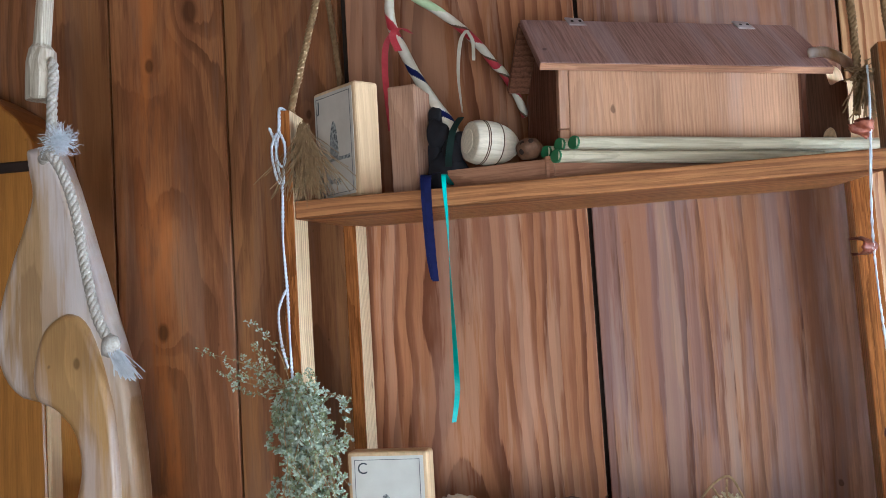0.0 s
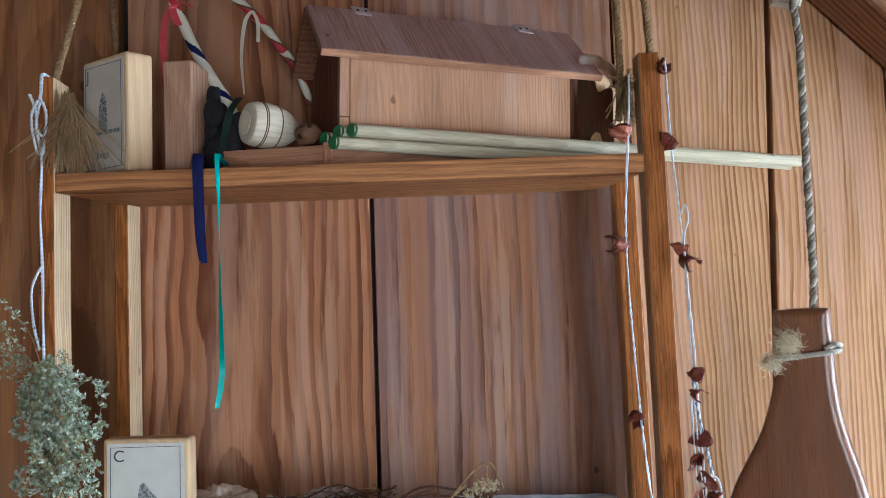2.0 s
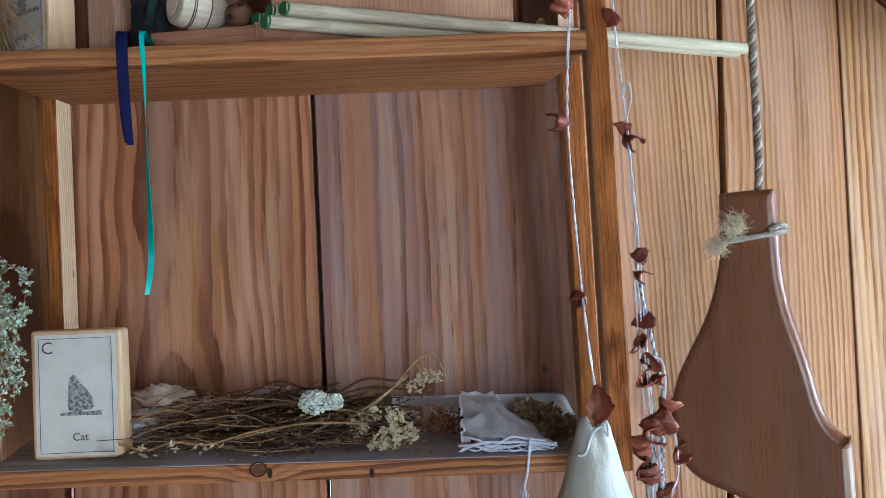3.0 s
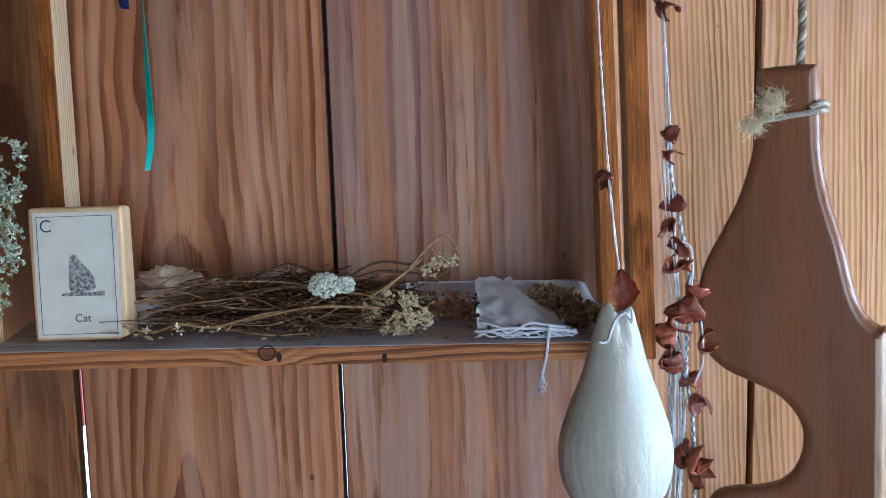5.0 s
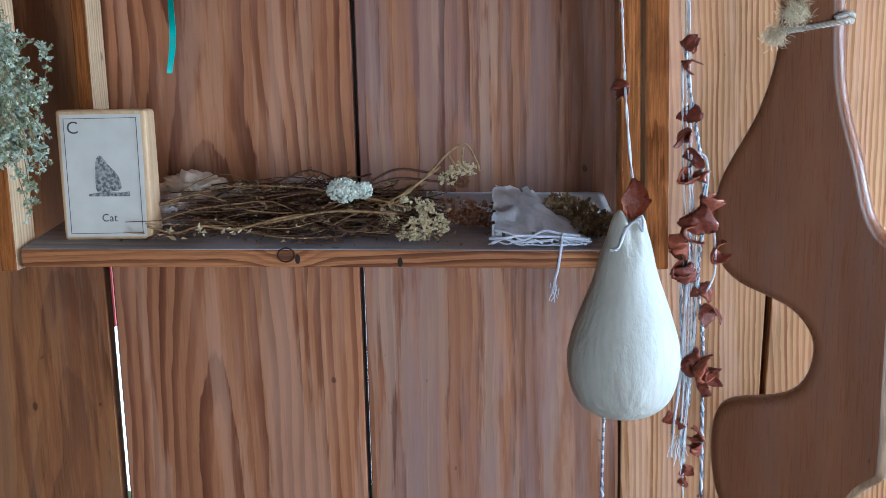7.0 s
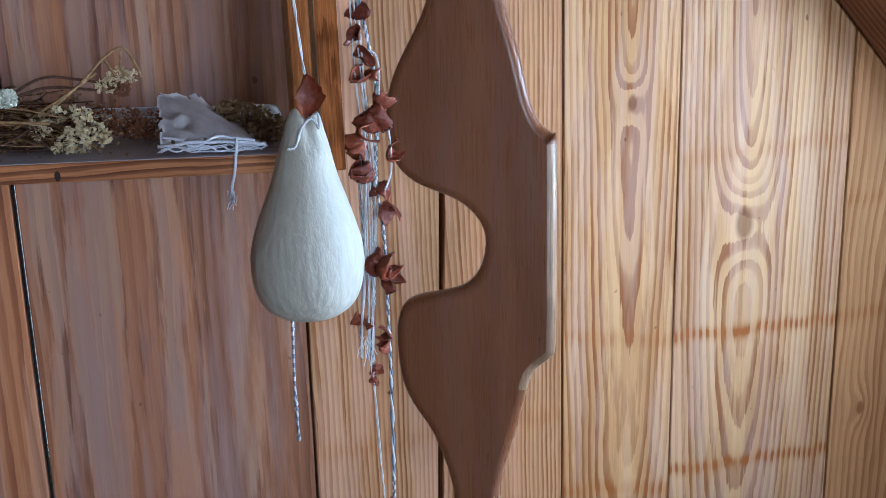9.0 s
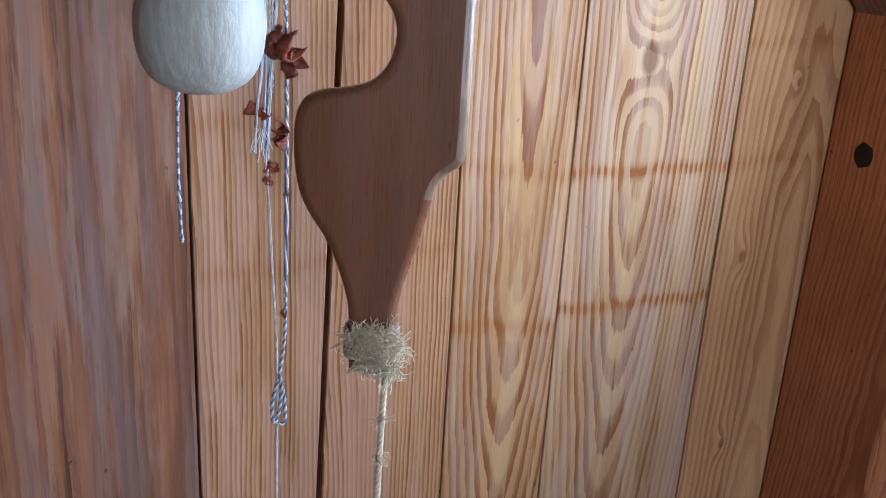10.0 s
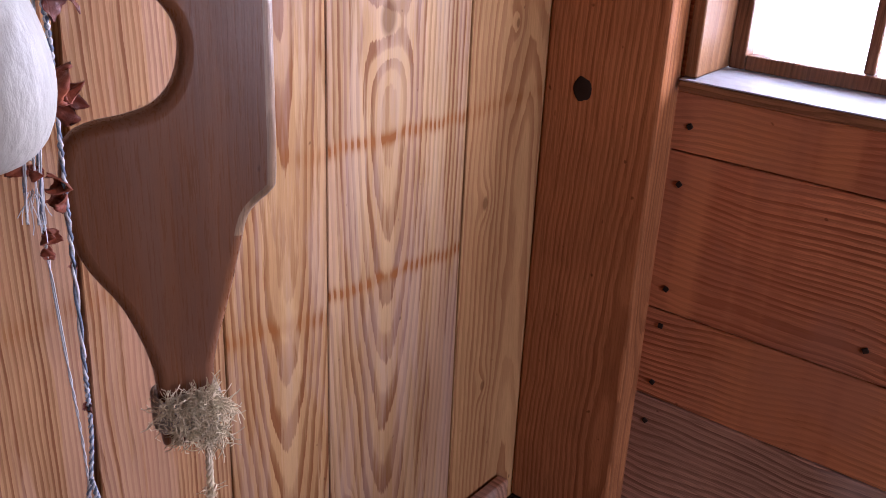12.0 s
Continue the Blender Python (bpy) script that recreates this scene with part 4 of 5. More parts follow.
def leaf(bm, p, d, size, rng, fold=0.35, narrow=0.42):
    """One small cupped leaf: four faces about its rib."""
    d = Vector(d).normalized()
    side = d.cross(Vector((rng.gauss(0, 1), rng.gauss(0, 1), rng.gauss(0, 1))))
    if side.length < 1e-3:
        side = d.cross(Vector((0, 0, 1)))
    side.normalize()
    up = side.cross(d)
    v = [bm.verts.new(q) for q in (p, p + d * size * 0.5 + side * size * narrow + up * size * fold, p + d * size, p + d * size * 0.5 - side * size * narrow + up * size * fold, p + d * size * 0.55)]
    for a, b, c in ((0, 1, 4), (1, 2, 4), (2, 3, 4), (3, 0, 4)):
        bm.faces.new((v[a], v[b], v[c]))


def sprig(stems, leaves, tips, start, end, rng, leaf_size=0.0045, tight=26, first=0.25, bow=0.012):
    start, end = Vector(start), Vector(end)
    mid = start.lerp(end, 0.5) + Vector([rng.gauss(0, bow) for _ in range(3)])
    line = smooth_line([start, mid, end], 5)
    tube(line, [0.0007 * (1 - 0.5 * i / len(line)) for i in range(len(line))], 4, stems, False)
    for _ in range(tight):
        f = rng.uniform(first, 1.02)
        i = min(int(f * (len(line) - 1)), len(line) - 1)
        p = line[i] + Vector([rng.gauss(0, 0.0022) for _ in range(3)])
        target = tips if rng.random() < 0.3 + 0.4 * f else leaves
        for _ in range(3):
            leaf(target, p, (rng.gauss(0, 1), rng.gauss(0, 1), rng.gauss(0, 1)), leaf_size * rng.uniform(0.6, 1.15), rng)


thyme = empty("thyme_bunch", -0.2790, 0.930, 1.437, "dried grey-green thyme bunch hanging upside down from a string", "herbs")
stems, leaves, tips = bmesh.new(), bmesh.new(), bmesh.new()
for _ in range(62):
    end = (rng.gauss(0.018, 0.017), rng.gauss(-0.006, 0.015), -rng.uniform(0.03, 0.118))
    sprig(stems, leaves, tips, (rng.gauss(0, 0.003), rng.gauss(0, 0.003), 0.004), end, rng, 0.0046, 36)
for end in ((0.040, -0.012, -0.136), (0.043, -0.010, -0.126), (0.004, -0.015, -0.138), (0.032, -0.01, -0.155), (0.035, -0.012, -0.15), (-0.012, -0.012, -0.125), (-0.02, -0.01, -0.10), (0.052, -0.01, -0.09)):
    sprig(stems, leaves, tips, (0.01, -0.004, -0.06), end, rng, 0.0044, 30, 0.35)
for end in ((-0.042, -0.004, 0.066), (-0.094, -0.006, 0.040), (-0.075, 0.0, 0.018), (-0.066, -0.006, 0.026), (-0.052, 0.004, 0.035), (-0.035, -0.008, 0.045), (-0.06, -0.004, 0.006), (-0.03, 0.0, 0.022), (0.018, -0.004, 0.016)):
    sprig(stems, leaves, tips, (0, 0, -0.004), end, rng, 0.0028, 34, 0.3, 0.005)
tagged(part("stem_mass", stems, M["stem"], thyme), kind="stuff")
tagged(part("leaf_mass", leaves, M["thyme"], thyme), kind="stuff")
tagged(part("tip_mass", tips, M["thyme_pale"], thyme), kind="stuff")

# ---------------- strings of dried fruit ----------------


def fruit_slice(size, rng, mat, m, group):
    """A shrivelled, curled slice of fruit with a thick rim."""
    bm = bmesh.new()
    rows, cols = 9, 30
    top = []
    ph = [rng.uniform(0, 6) for _ in range(3)]
    off = Vector((rng.uniform(0, 50), rng.uniform(0, 50), rng.uniform(0, 50)))
    for i in range(rows):
        r = size * (0.12 + 0.88 * i / (rows - 1))
        ring = []
        for k in range(cols):
            a = k * math.tau / cols
            rr = r * (1 + 0.16 * math.sin(2 * a + ph[0]) + 0.10 * math.sin(5 * a + ph[1]))
            f = i / (rows - 1)
            lift = size * (f ** 2 * (0.75 + 0.62 * math.sin(2 * a + ph[2]) + 0.15 * math.sin(3 * a + ph[1])) + rng.uniform(-0.09, 0.09))
            rr *= 1 - 0.35 * f ** 3 * max(0.0, math.sin(2 * a + ph[2]))
            q = Vector((rr * math.cos(a), rr * math.sin(a) * 0.82, lift))
            w = q / size
            q += Vector((noise.noise(w * 2.3 + off), noise.noise(w * 2.3 + off * 2), noise.noise(w * 2.6 - off))) * size * 0.15 * f
            q.z += size * 0.10 * noise.noise(w * 6.0 + off)
            ring.append(bm.verts.new(q))
        top.append(ring)
    for a, b in zip(top, top[1:]):
        for k in range(cols):
            bm.faces.new((a[k], a[(k + 1) % cols], b[(k + 1) % cols], b[k]))
    bm.faces.new(top[0])
    # the underside, a little smaller, closed round the rim
    under = [[bm.verts.new((v.co.x * 0.97, v.co.y * 0.97, v.co.z - size * 0.18)) for v in ring] for ring in top]
    for a, b in zip(under, under[1:]):
        for k in range(cols):
            bm.faces.new((a[k], b[k], b[(k + 1) % cols], a[(k + 1) % cols]))
    bm.faces.new(under[0][::-1])
    for k in range(cols):
        bm.faces.new((top[-1][k], top[-1][(k + 1) % cols], under[-1][(k + 1) % cols], under[-1][k]))
    bmesh.ops.recalc_face_normals(bm, faces=bm.faces)
    return tagged(finish(bm, "fruit_slice", mat, smooth=True, m=m), "curled red-brown dried fruit slice threaded on a string", "dried fruit", group)


def fruits(spots, group):
    for x, y, z, s in spots:
        fruit_slice(s, rng, M["fruit_red"] if rng.random() < 0.4 else M["fruit"], pose(x, y, z, rng.uniform(40, 140), rng.uniform(-40, 40), rng.uniform(0, 360)), group)


fruits([(0.258, 0.936, 1.637, 0.012), (0.249, 0.930, 1.533, 0.0135), (0.2535, 0.917, 1.379, 0.010)], "slices on the near string")
# the large slice on the gourd: a cupped, pointed petal with a curled ragged rim
bm = bmesh.new()
rows = []
for i in range(17):
    v = i / 16
    half = 0.0165 * math.sin(math.pi * min(1.0, 0.06 + 0.90 * v)) ** 0.75 * (0.35 + 0.85 * (1 - v) ** 0.55 if v > 0.45 else 0.55 + 0.95 * v)
    row = []
    for j in range(13):
        u = j / 6 - 1
        rag = 0.0032 * noise.noise(Vector((u * 3, v * 6, 4)))
        row.append(bm.verts.new((u * half + rag * abs(u) + 0.002 * v, 0.005 * (1 - u * u) - 0.004 * abs(u) ** 3 + 0.0022 * noise.noise(Vector((u * 2, v * 4, 1))) - 0.004 * math.sin(math.pi * v), 0.040 * v + rag)))
    rows.append(row)
for a, b in zip(rows, rows[1:]):
    for j in range(12):
        bm.faces.new((a[j], a[j + 1], b[j + 1], b[j]))
bmesh.ops.solidify(bm, geom=bm.faces[:], thickness=0.0016)
tagged(finish(bm, "fruit_slice", M["fruit_red"], smooth=True, m=pose(0.2555, 0.889, 1.2685, 0, -3, 10) @ Matrix.Diagonal((0.85, 0.85, 0.85, 1))), "pointed red-brown dried fruit slice resting above the gourd", "dried fruit", "slices on the near string")
line = smooth_line([(0.268, 0.962, 1.700), (0.262, 0.942, 1.665), (0.258, 0.934, 1.635), (0.2505, 0.929, 1.53), (0.2535, 0.916, 1.38), (0.2585, 0.902, 1.285), (0.2565, 0.899, 1.262)], 20)
bm = twisted(line, 0.0013, 2, 0.005)
twisted(smooth_line([(0.2565, 0.888, 1.268), (0.262, 0.884, 1.272), (0.263, 0.886, 1.260), (0.2575, 0.885, 1.268), (0.249, 0.885, 1.262), (0.243, 0.884, 1.247), (0.236, 0.884, 1.245)], 8), 0.0014, 2, 0.005, bm=bm)
tagged(finish(bm, "fruit_string", M["string"], smooth=True), "white string threaded with dried fruit, holding the gourd", "string")

B = [(0.301, 0.945, 1.634, 0.010), (0.2955, 0.948, 1.700, 0.009), (0.309, 0.946, 1.520, 0.0115), (0.306, 0.946, 1.532, 0.008), (0.312, 0.948, 1.408, 0.0095), (0.311, 0.946, 1.394, 0.0095),
     (0.315, 0.948, 1.347, 0.011), (0.313, 0.944, 1.334, 0.010), (0.320, 0.948, 1.312, 0.0095), (0.324, 0.946, 1.297, 0.009), (0.311, 0.948, 1.294, 0.0105), (0.320, 0.942, 1.263, 0.0155), (0.313, 0.946, 1.250, 0.013),
     (0.330, 0.948, 1.272, 0.011), (0.316, 0.95, 1.236, 0.0135), (0.340, 0.948, 1.226, 0.012), (0.321, 0.946, 1.212, 0.0125), (0.3325, 0.95, 1.197, 0.0125), (0.3365, 0.948, 1.178, 0.0125), (0.309, 0.952, 1.207, 0.012),
     (0.327, 0.948, 1.120, 0.016), (0.320, 0.955, 1.128, 0.015), (0.332, 0.95, 1.112, 0.012), (0.3125, 0.968, 1.070, 0.0075), (0.317, 0.966, 1.065, 0.006), (0.338, 0.968, 1.052, 0.009), (0.3365, 0.966, 1.040, 0.008),
     (0.3225, 0.97, 1.018, 0.0075), (0.3205, 0.97, 1.008, 0.006), (0.338, 0.970, 0.876, 0.0045), (0.340, 0.968, 0.992, 0.0035)]
fruits(B, "slices on the bundled strings")
LINES = [[(0.2975, 0.945, 1.712), (0.299, 0.943, 1.70), (0.301, 0.945, 1.634), (0.309, 0.946, 1.52), (0.312, 0.948, 1.40), (0.314, 0.948, 1.34), (0.318, 0.948, 1.27), (0.317, 0.95, 1.20), (0.314, 0.96, 1.10), (0.3125, 0.968, 1.06), (0.3115, 0.969, 1.03)],
         [(0.305, 0.946, 1.556), (0.311, 0.944, 1.57), (0.3135, 0.944, 1.556), (0.309, 0.945, 1.53), (0.3135, 0.946, 1.44), (0.317, 0.948, 1.35), (0.32, 0.948, 1.28), (0.326, 0.95, 1.20), (0.323, 0.96, 1.10), (0.322, 0.968, 1.02), (0.322, 0.97, 1.006)],
         [(0.311, 0.948, 1.41), (0.318, 0.948, 1.36), (0.327, 0.948, 1.31), (0.331, 0.948, 1.27), (0.327, 0.95, 1.21), (0.333, 0.952, 1.15), (0.337, 0.962, 1.08), (0.339, 0.968, 1.0), (0.3385, 0.97, 0.90), (0.337, 0.97, 0.85), (0.3315, 0.97, 0.812)],
         [(0.309, 0.948, 1.395), (0.312, 0.95, 1.30), (0.318, 0.952, 1.22), (0.318, 0.958, 1.14), (0.320, 0.968, 1.05), (0.3225, 0.97, 1.0), (0.326, 0.97, 0.92), (0.3295, 0.97, 0.85), (0.330, 0.97, 0.78), (0.329, 0.97, 0.70), (0.3285, 0.97, 0.55)],
         [(0.323, 0.946, 1.318), (0.330, 0.945, 1.314), (0.3325, 0.945, 1.298), (0.331, 0.946, 1.276)], [(0.336, 0.945, 1.262), (0.34, 0.945, 1.24), (0.3405, 0.946, 1.212), (0.334, 0.946, 1.195)],
         [(0.3315, 0.97, 0.812), (0.3245, 0.969, 0.785), (0.3255, 0.968, 0.766), (0.3305, 0.968, 0.775), (0.3335, 0.968, 0.80), (0.3315, 0.969, 0.815), (0.336, 0.968, 0.79), (0.3365, 0.968, 0.765), (0.331, 0.969, 0.762)],
         [(0.247, 0.965, 1.13), (0.247, 0.967, 1.081), (0.2455, 0.969, 1.02), (0.2465, 0.97, 0.957)]]
for k in range(9):
    a = rng.uniform(-0.006, 0.010)
    LINES.append([(0.317 + a * 0.3, 0.95 + rng.uniform(-0.003, 0.006), 1.25), (0.318 + a, 0.953 + rng.uniform(-0.004, 0.006), 1.19), (0.319 + a * 0.8, 0.958, 1.13), (0.317 + a * 0.9 + rng.uniform(-0.004, 0.004), 0.966, 1.02 + rng.uniform(0, 0.07))])
bundle = empty("string_bundle", 0, 0, 0, "bundle of white and blue-grey strings threaded with dried fruit", "string")
for k, ln in enumerate(LINES):
    r = 0.0011 if k != 2 and k < 7 else 0.0009
    blue = k in (2, 6, 7, 9, 11, 13)
    bm = twisted(smooth_line(ln, 14), 0.0021 if k in (2, 6, 7) else r, 2, 0.009 if k in (2, 6, 7) else 0.006, 4, two_tone=blue)
    if blue:
        part("twisted_twine", bm, [M["string"], M["twine"]], bundle, "blue and white twisted twine", True)
    else:
        part("white_strand", bm, M["string"], bundle, "thin white cotton strand", True)
bm = strands(bmesh.new(), (0.316, 0.968, 1.05), 10, 0.35, 0.03, 0.0004, 1.0, 0.3, 8)
part("loose_ends", bm, M["string"], bundle)

# ---------------- ropes and ties of the brown yoke ----------------


def yk(u, z, off=0.0):
    """A point in the plane of the brown yoke, off metres in front of it."""
    return (0.4897 + u * 0.8944 - off * 0.4472, 0.9405 - u * 0.4472 - off * 0.8944, z)


def tied(ob, label):
    """Make a tie or tuft a part of the brown yoke."""
    ob["label"] = label
    ob.parent, ob.matrix_basis = yoke, yoke.matrix_basis.inverted()


cord("yoke_rope", [yk(-0.060, 1.455, -0.013), (0.4425, 0.973, 1.50), (0.4405, 0.970, 1.60), (0.4405, 0.97, 1.731), (0.4355, 0.97, 1.778), (0.43, 0.972, 1.84)], 0.0042, "rope", "grey twisted rope carrying the brown yoke", pitch=0.017)
bm = twisted(smooth_line([yk(-0.099, 1.421, -0.012), yk(-0.096, 1.420, 0.004), yk(-0.070, 1.4235, 0.004), yk(-0.044, 1.427, 0.003), yk(-0.038, 1.428, -0.012), yk(-0.045, 1.428, -0.029), yk(-0.07, 1.424, -0.030), yk(-0.097, 1.421, -0.028), yk(-0.100, 1.421, -0.012)], 14), 0.0028, 3, 0.012)
twisted(smooth_line([yk(-0.050, 1.430, 0.004), yk(-0.040, 1.434, 0.003), yk(-0.036, 1.432, -0.010)], 10), 0.0026, 3, 0.012, bm=bm)
tied(finish(bm, "rope_tie", M["rope"], smooth=True), "rope tied round the neck of the brown yoke")
bm = strands(bmesh.new(), yk(-0.082, 1.436, 0.006), 520, 1.2, 0.020, 0.00022, 0.1, 1.6, 21)
strands(bm, yk(-0.098, 1.418, 0.004), 260, 1.0, 0.018, 0.00022, 0.3, 1.6, 22)
tied(finish(bm, "fibre_tuft", M["fluff"]), "frayed pale fibre tuft at the rope tie")
bm = bmesh.new()
for i, (u, z, n) in enumerate(((-0.075, 0.838, 200), (-0.06, 0.842, 220), (-0.050, 0.832, 200), (-0.052, 0.806, 160), (-0.078, 0.818, 160), (-0.064, 0.818, 180), (-0.088, 0.838, 80))):
    strands(bm, yk(u, z, 0.006), n, 1.1, 0.026, 0.00045, 0.2, 1.0, 30 + i)
tied(finish(bm, "raffia_wad", M["fluff"]), "bushy straw-coloured raffia wad")
bm = bmesh.new()
for i in range(5):
    z = 0.815 + i * 0.006
    twisted(smooth_line([yk(-0.096, z, -0.012), yk(-0.092, z + 0.002, 0.004), yk(-0.070, z - 0.001, 0.006), yk(-0.050, z + 0.003, 0.005), yk(-0.045, z, -0.012), yk(-0.052, z, -0.03), yk(-0.09, z, -0.03)], 8, True), 0.0026, 3, 0.012, bm=bm)
tied(finish(bm, "rope_tie", M["rope"], smooth=True), "rope lashing round the foot of the brown yoke")
cord("yoke_rope", [yk(-0.060, 0.835, -0.004), yk(-0.056, 0.79, -0.006), (0.439, 0.968, 0.74), (0.437, 0.968, 0.66), (0.438, 0.968, 0.40), (0.438, 0.968, 0.001)], 0.0036, "fluff", "frayed straw rope hanging below the brown yoke", pitch=0.02)
bm = strands(bmesh.new(), (0.4385, 0.966, 0.745), 40, 0.6, 0.014, 0.0004, 0.4, 0.8, 51)
strands(bm, (0.4375, 0.966, 0.70), 40, 0.6, 0.012, 0.0004, 0.4, 0.8, 52)
tagged(finish(bm, "fibre_tuft", M["fluff"]), "frayed ends on the straw rope", "tuft")
M["peg"] = wood("whittled_peg", (0.66, 0.54, 0.37), (0.48, 0.35, 0.2), None, rings=90, pith=0.05, contrast=0.4, fibre=0.4, rough=0.6)
for m, lab in ((pose(0.4345, 0.985, 1.7715, 6, 12, 0), "pale whittled peg on the yoke rope"), (pose(-0.540, 0.946, 1.742, 0, 3, 0), "pale whittled peg on the old yoke's rope")):
    bm = tube([(0, 0, 0), (0, 0, 0.002), (0.0005, 0, 0.025), (-0.001, 0, 0.040), (0.001, 0, 0.052), (0, 0, 0.058), (0.002, 0, 0.11)], [0.0145, 0.0155, 0.0165, 0.015, 0.0135, 0.009, 0.0085], 11)
    for v in bm.verts:
        v.co += Vector([rng.uniform(-0.0008, 0.0008) for _ in range(3)])
    tagged(finish(bm, "wooden_peg", M["peg"], m=m), lab, "peg")

# ---------------- pale old yoke with its rope ----------------
OLD = [(-0.567, 1.690), (-0.563, 1.696), (-0.540, 1.697), (-0.534, 1.690), (-0.520, 1.655), (-0.500, 1.585), (-0.482, 1.52), (-0.464, 1.455), (-0.456, 1.40), (-0.451, 1.30), (-0.452, 1.15), (-0.475, 1.05), (-0.495, 0.98), (-0.53, 0.978),
       (-0.56, 1.05), (-0.585, 1.13), (-0.606, 1.20), (-0.604, 1.245), (-0.585, 1.28), (-0.55, 1.298), (-0.528, 1.320), (-0.516, 1.36), (-0.522, 1.402), (-0.541, 1.428), (-0.578, 1.437), (-0.600, 1.462), (-0.607, 1.50), (-0.598, 1.545), (-0.585, 1.582), (-0.572, 1.615), (-0.562, 1.645), (-0.565, 1.67)]
old = empty("old_yoke", -0.53, 0.955, 1.0, "pale worn wooden yoke with a carved neck groove", "yoke")
part("yoke_board", plate([(p.x + 0.53, p.y - 1.0) for p in smooth_line(OLD, 3, True)], 0.036, 0.009, 4), M["old_yoke"], old)
LOBE = [(-0.561, 1.455), (-0.556, 1.485), (-0.545, 1.508), (-0.523, 1.521), (-0.503, 1.512), (-0.489, 1.482), (-0.478, 1.44), (-0.472, 1.40), (-0.470, 1.32), (-0.480, 1.18), (-0.505, 1.17), (-0.520, 1.24), (-0.519, 1.32), (-0.510, 1.36), (-0.517, 1.40), (-0.537, 1.424), (-0.556, 1.434)]
part("neck_groove", plate([(p.x + 0.53, p.y - 1.0) for p in smooth_line(LOBE, 3, True)], 0.016, 0.0075, 4), M["worn_groove"], old, "smooth worn neck hollow", m=pose(0, -0.0075, 0))
line = smooth_line([(-0.546, 0.952, 2.325), (-0.540, 0.948, 2.0), (-0.534, 0.945, 1.80), (-0.522, 0.94, 1.776), (-0.524, 0.94, 1.735), (-0.529, 0.944, 1.700), (-0.545, 0.956, 1.683), (-0.527, 0.94, 1.683), (-0.512, 0.938, 1.66), (-0.500, 0.938, 1.62), (-0.492, 0.937, 1.57), (-0.481, 0.936, 1.52), (-0.470, 0.936, 1.495)], 16)
tagged(finish(twisted(line, 0.0055, 3, 0.020), "yoke_rope", M["rope"], smooth=True), "thick pale rope with a knotted frayed end", "rope")
bm = lathe([(0.004, -0.012), (0.0085, -0.006), (0.0095, 0.0), (0.0085, 0.006), (0.004, 0.010)], 14)
for v in bm.verts:
    v.co += v.co.normalized() * 0.0015 * noise.noise(v.co * 300)
tagged(finish(bm, "rope_knot", M["rope"], smooth=True, m=pose(-0.466, 0.936, 1.487, 0, 30, 0)), "knot at the end of the thick rope", "knot")
bm = strands(bmesh.new(), (-0.461, 0.936, 1.480), 160, 0.25, 0.026, 0.0007, 1.0, 0.15, 61)
for v in bm.verts:
    v.co.x += (1.480 - v.co.z) * 0.55
tagged(finish(bm, "rope_end", M["string"]), "frayed end of the thick rope", "rope")
bm = strands(bmesh.new(), (-0.518, 0.943, 1.698), 420, 1.1, 0.022, 0.00022, 0.0, 0.9, 62)
tagged(finish(bm, "fibre_tuft", M["string"]), "soft white fibre tuft on the rope", "tuft")

# ---------------- orange panel hanging behind the old yoke ----------------
PANEL = [(-1.02, 0.95), (-0.645, 0.95), (-0.640, 1.30), (-0.645, 1.60), (-0.644, 1.70), (-0.650, 1.738), (-0.668, 1.765), (-0.692, 1.787), (-0.73, 1.81), (-0.80, 1.83), (-0.87, 1.82), (-0.93, 1.80), (-0.98, 1.76), (-1.01, 1.70)]
panel = empty("rounded_panel", 0, 1.10, 0, "orange varnished wooden panel with a rounded top hanging on the wall", "panel")
part("panel_board", prism(PANEL, 0.095, 0.004, 2), M["orange"], panel)
part("batten", box(-1.005, -0.648, -0.006, -0.0005, 1.700, 1.713, 0.002), M["dark"], panel, "dark cross batten")
part("edge_strip", box(-0.6385, -0.633, -0.004, 0.02, 1.0, 1.44, 0.0015), M["pale"], panel, "pale edge strip")

# ---------------- small things on the upper board ----------------
M["turned"] = wood("turned_pale_wood", (0.84, 0.70, 0.47), (0.70, 0.52, 0.30), None, rings=200, pith=0.02, along="z", contrast=0.15, fibre=0.05, rough=0.4)
M["burnt"] = plain("burnt_line", (0.13, 0.07, 0.035), (0.09, 0.045, 0.022), 90, 0.6)
top = empty("spinning_top", -0.1045, 0.9905, 1.6685, "pale turned wooden spinning top with dark ring lines", "toy", ry=94, rz=36)
part("body", lathe([(p.x, p.y) for p in smooth_line([(0.004, 0.0012), (0.012, 0.0005), (0.0185, 0.001), (0.0205, 0.003), (0.0222, 0.010), (0.0225, 0.020), (0.0215, 0.030), (0.0180, 0.042), (0.0120, 0.051), (0.0065, 0.056), (0.002, 0.058)], 4)], 36), M["turned"], top, smooth=True)
for z, r in ((0.0118, 0.02235), (0.0138, 0.02245), (0.0290, 0.02175)):
    part("ring_line", lathe([(r - 0.001, z - 0.0006), (r + 0.0004, z - 0.0005), (r + 0.0004, z + 0.0005), (r - 0.001, z + 0.0006)], 36), M["burnt"], top, "thin dark burnt ring", True)
part("raised_disc", lathe([(0.0125, -0.0012), (0.0118, -0.0018), (0.0005, -0.0018)][::-1], 28), M["turned"], top)
part("tip", lathe([(0.0035, 0.056), (0.0028, 0.061), (0.0010, 0.0635)], 12), M["twine"], top, "grey metal tip", True)

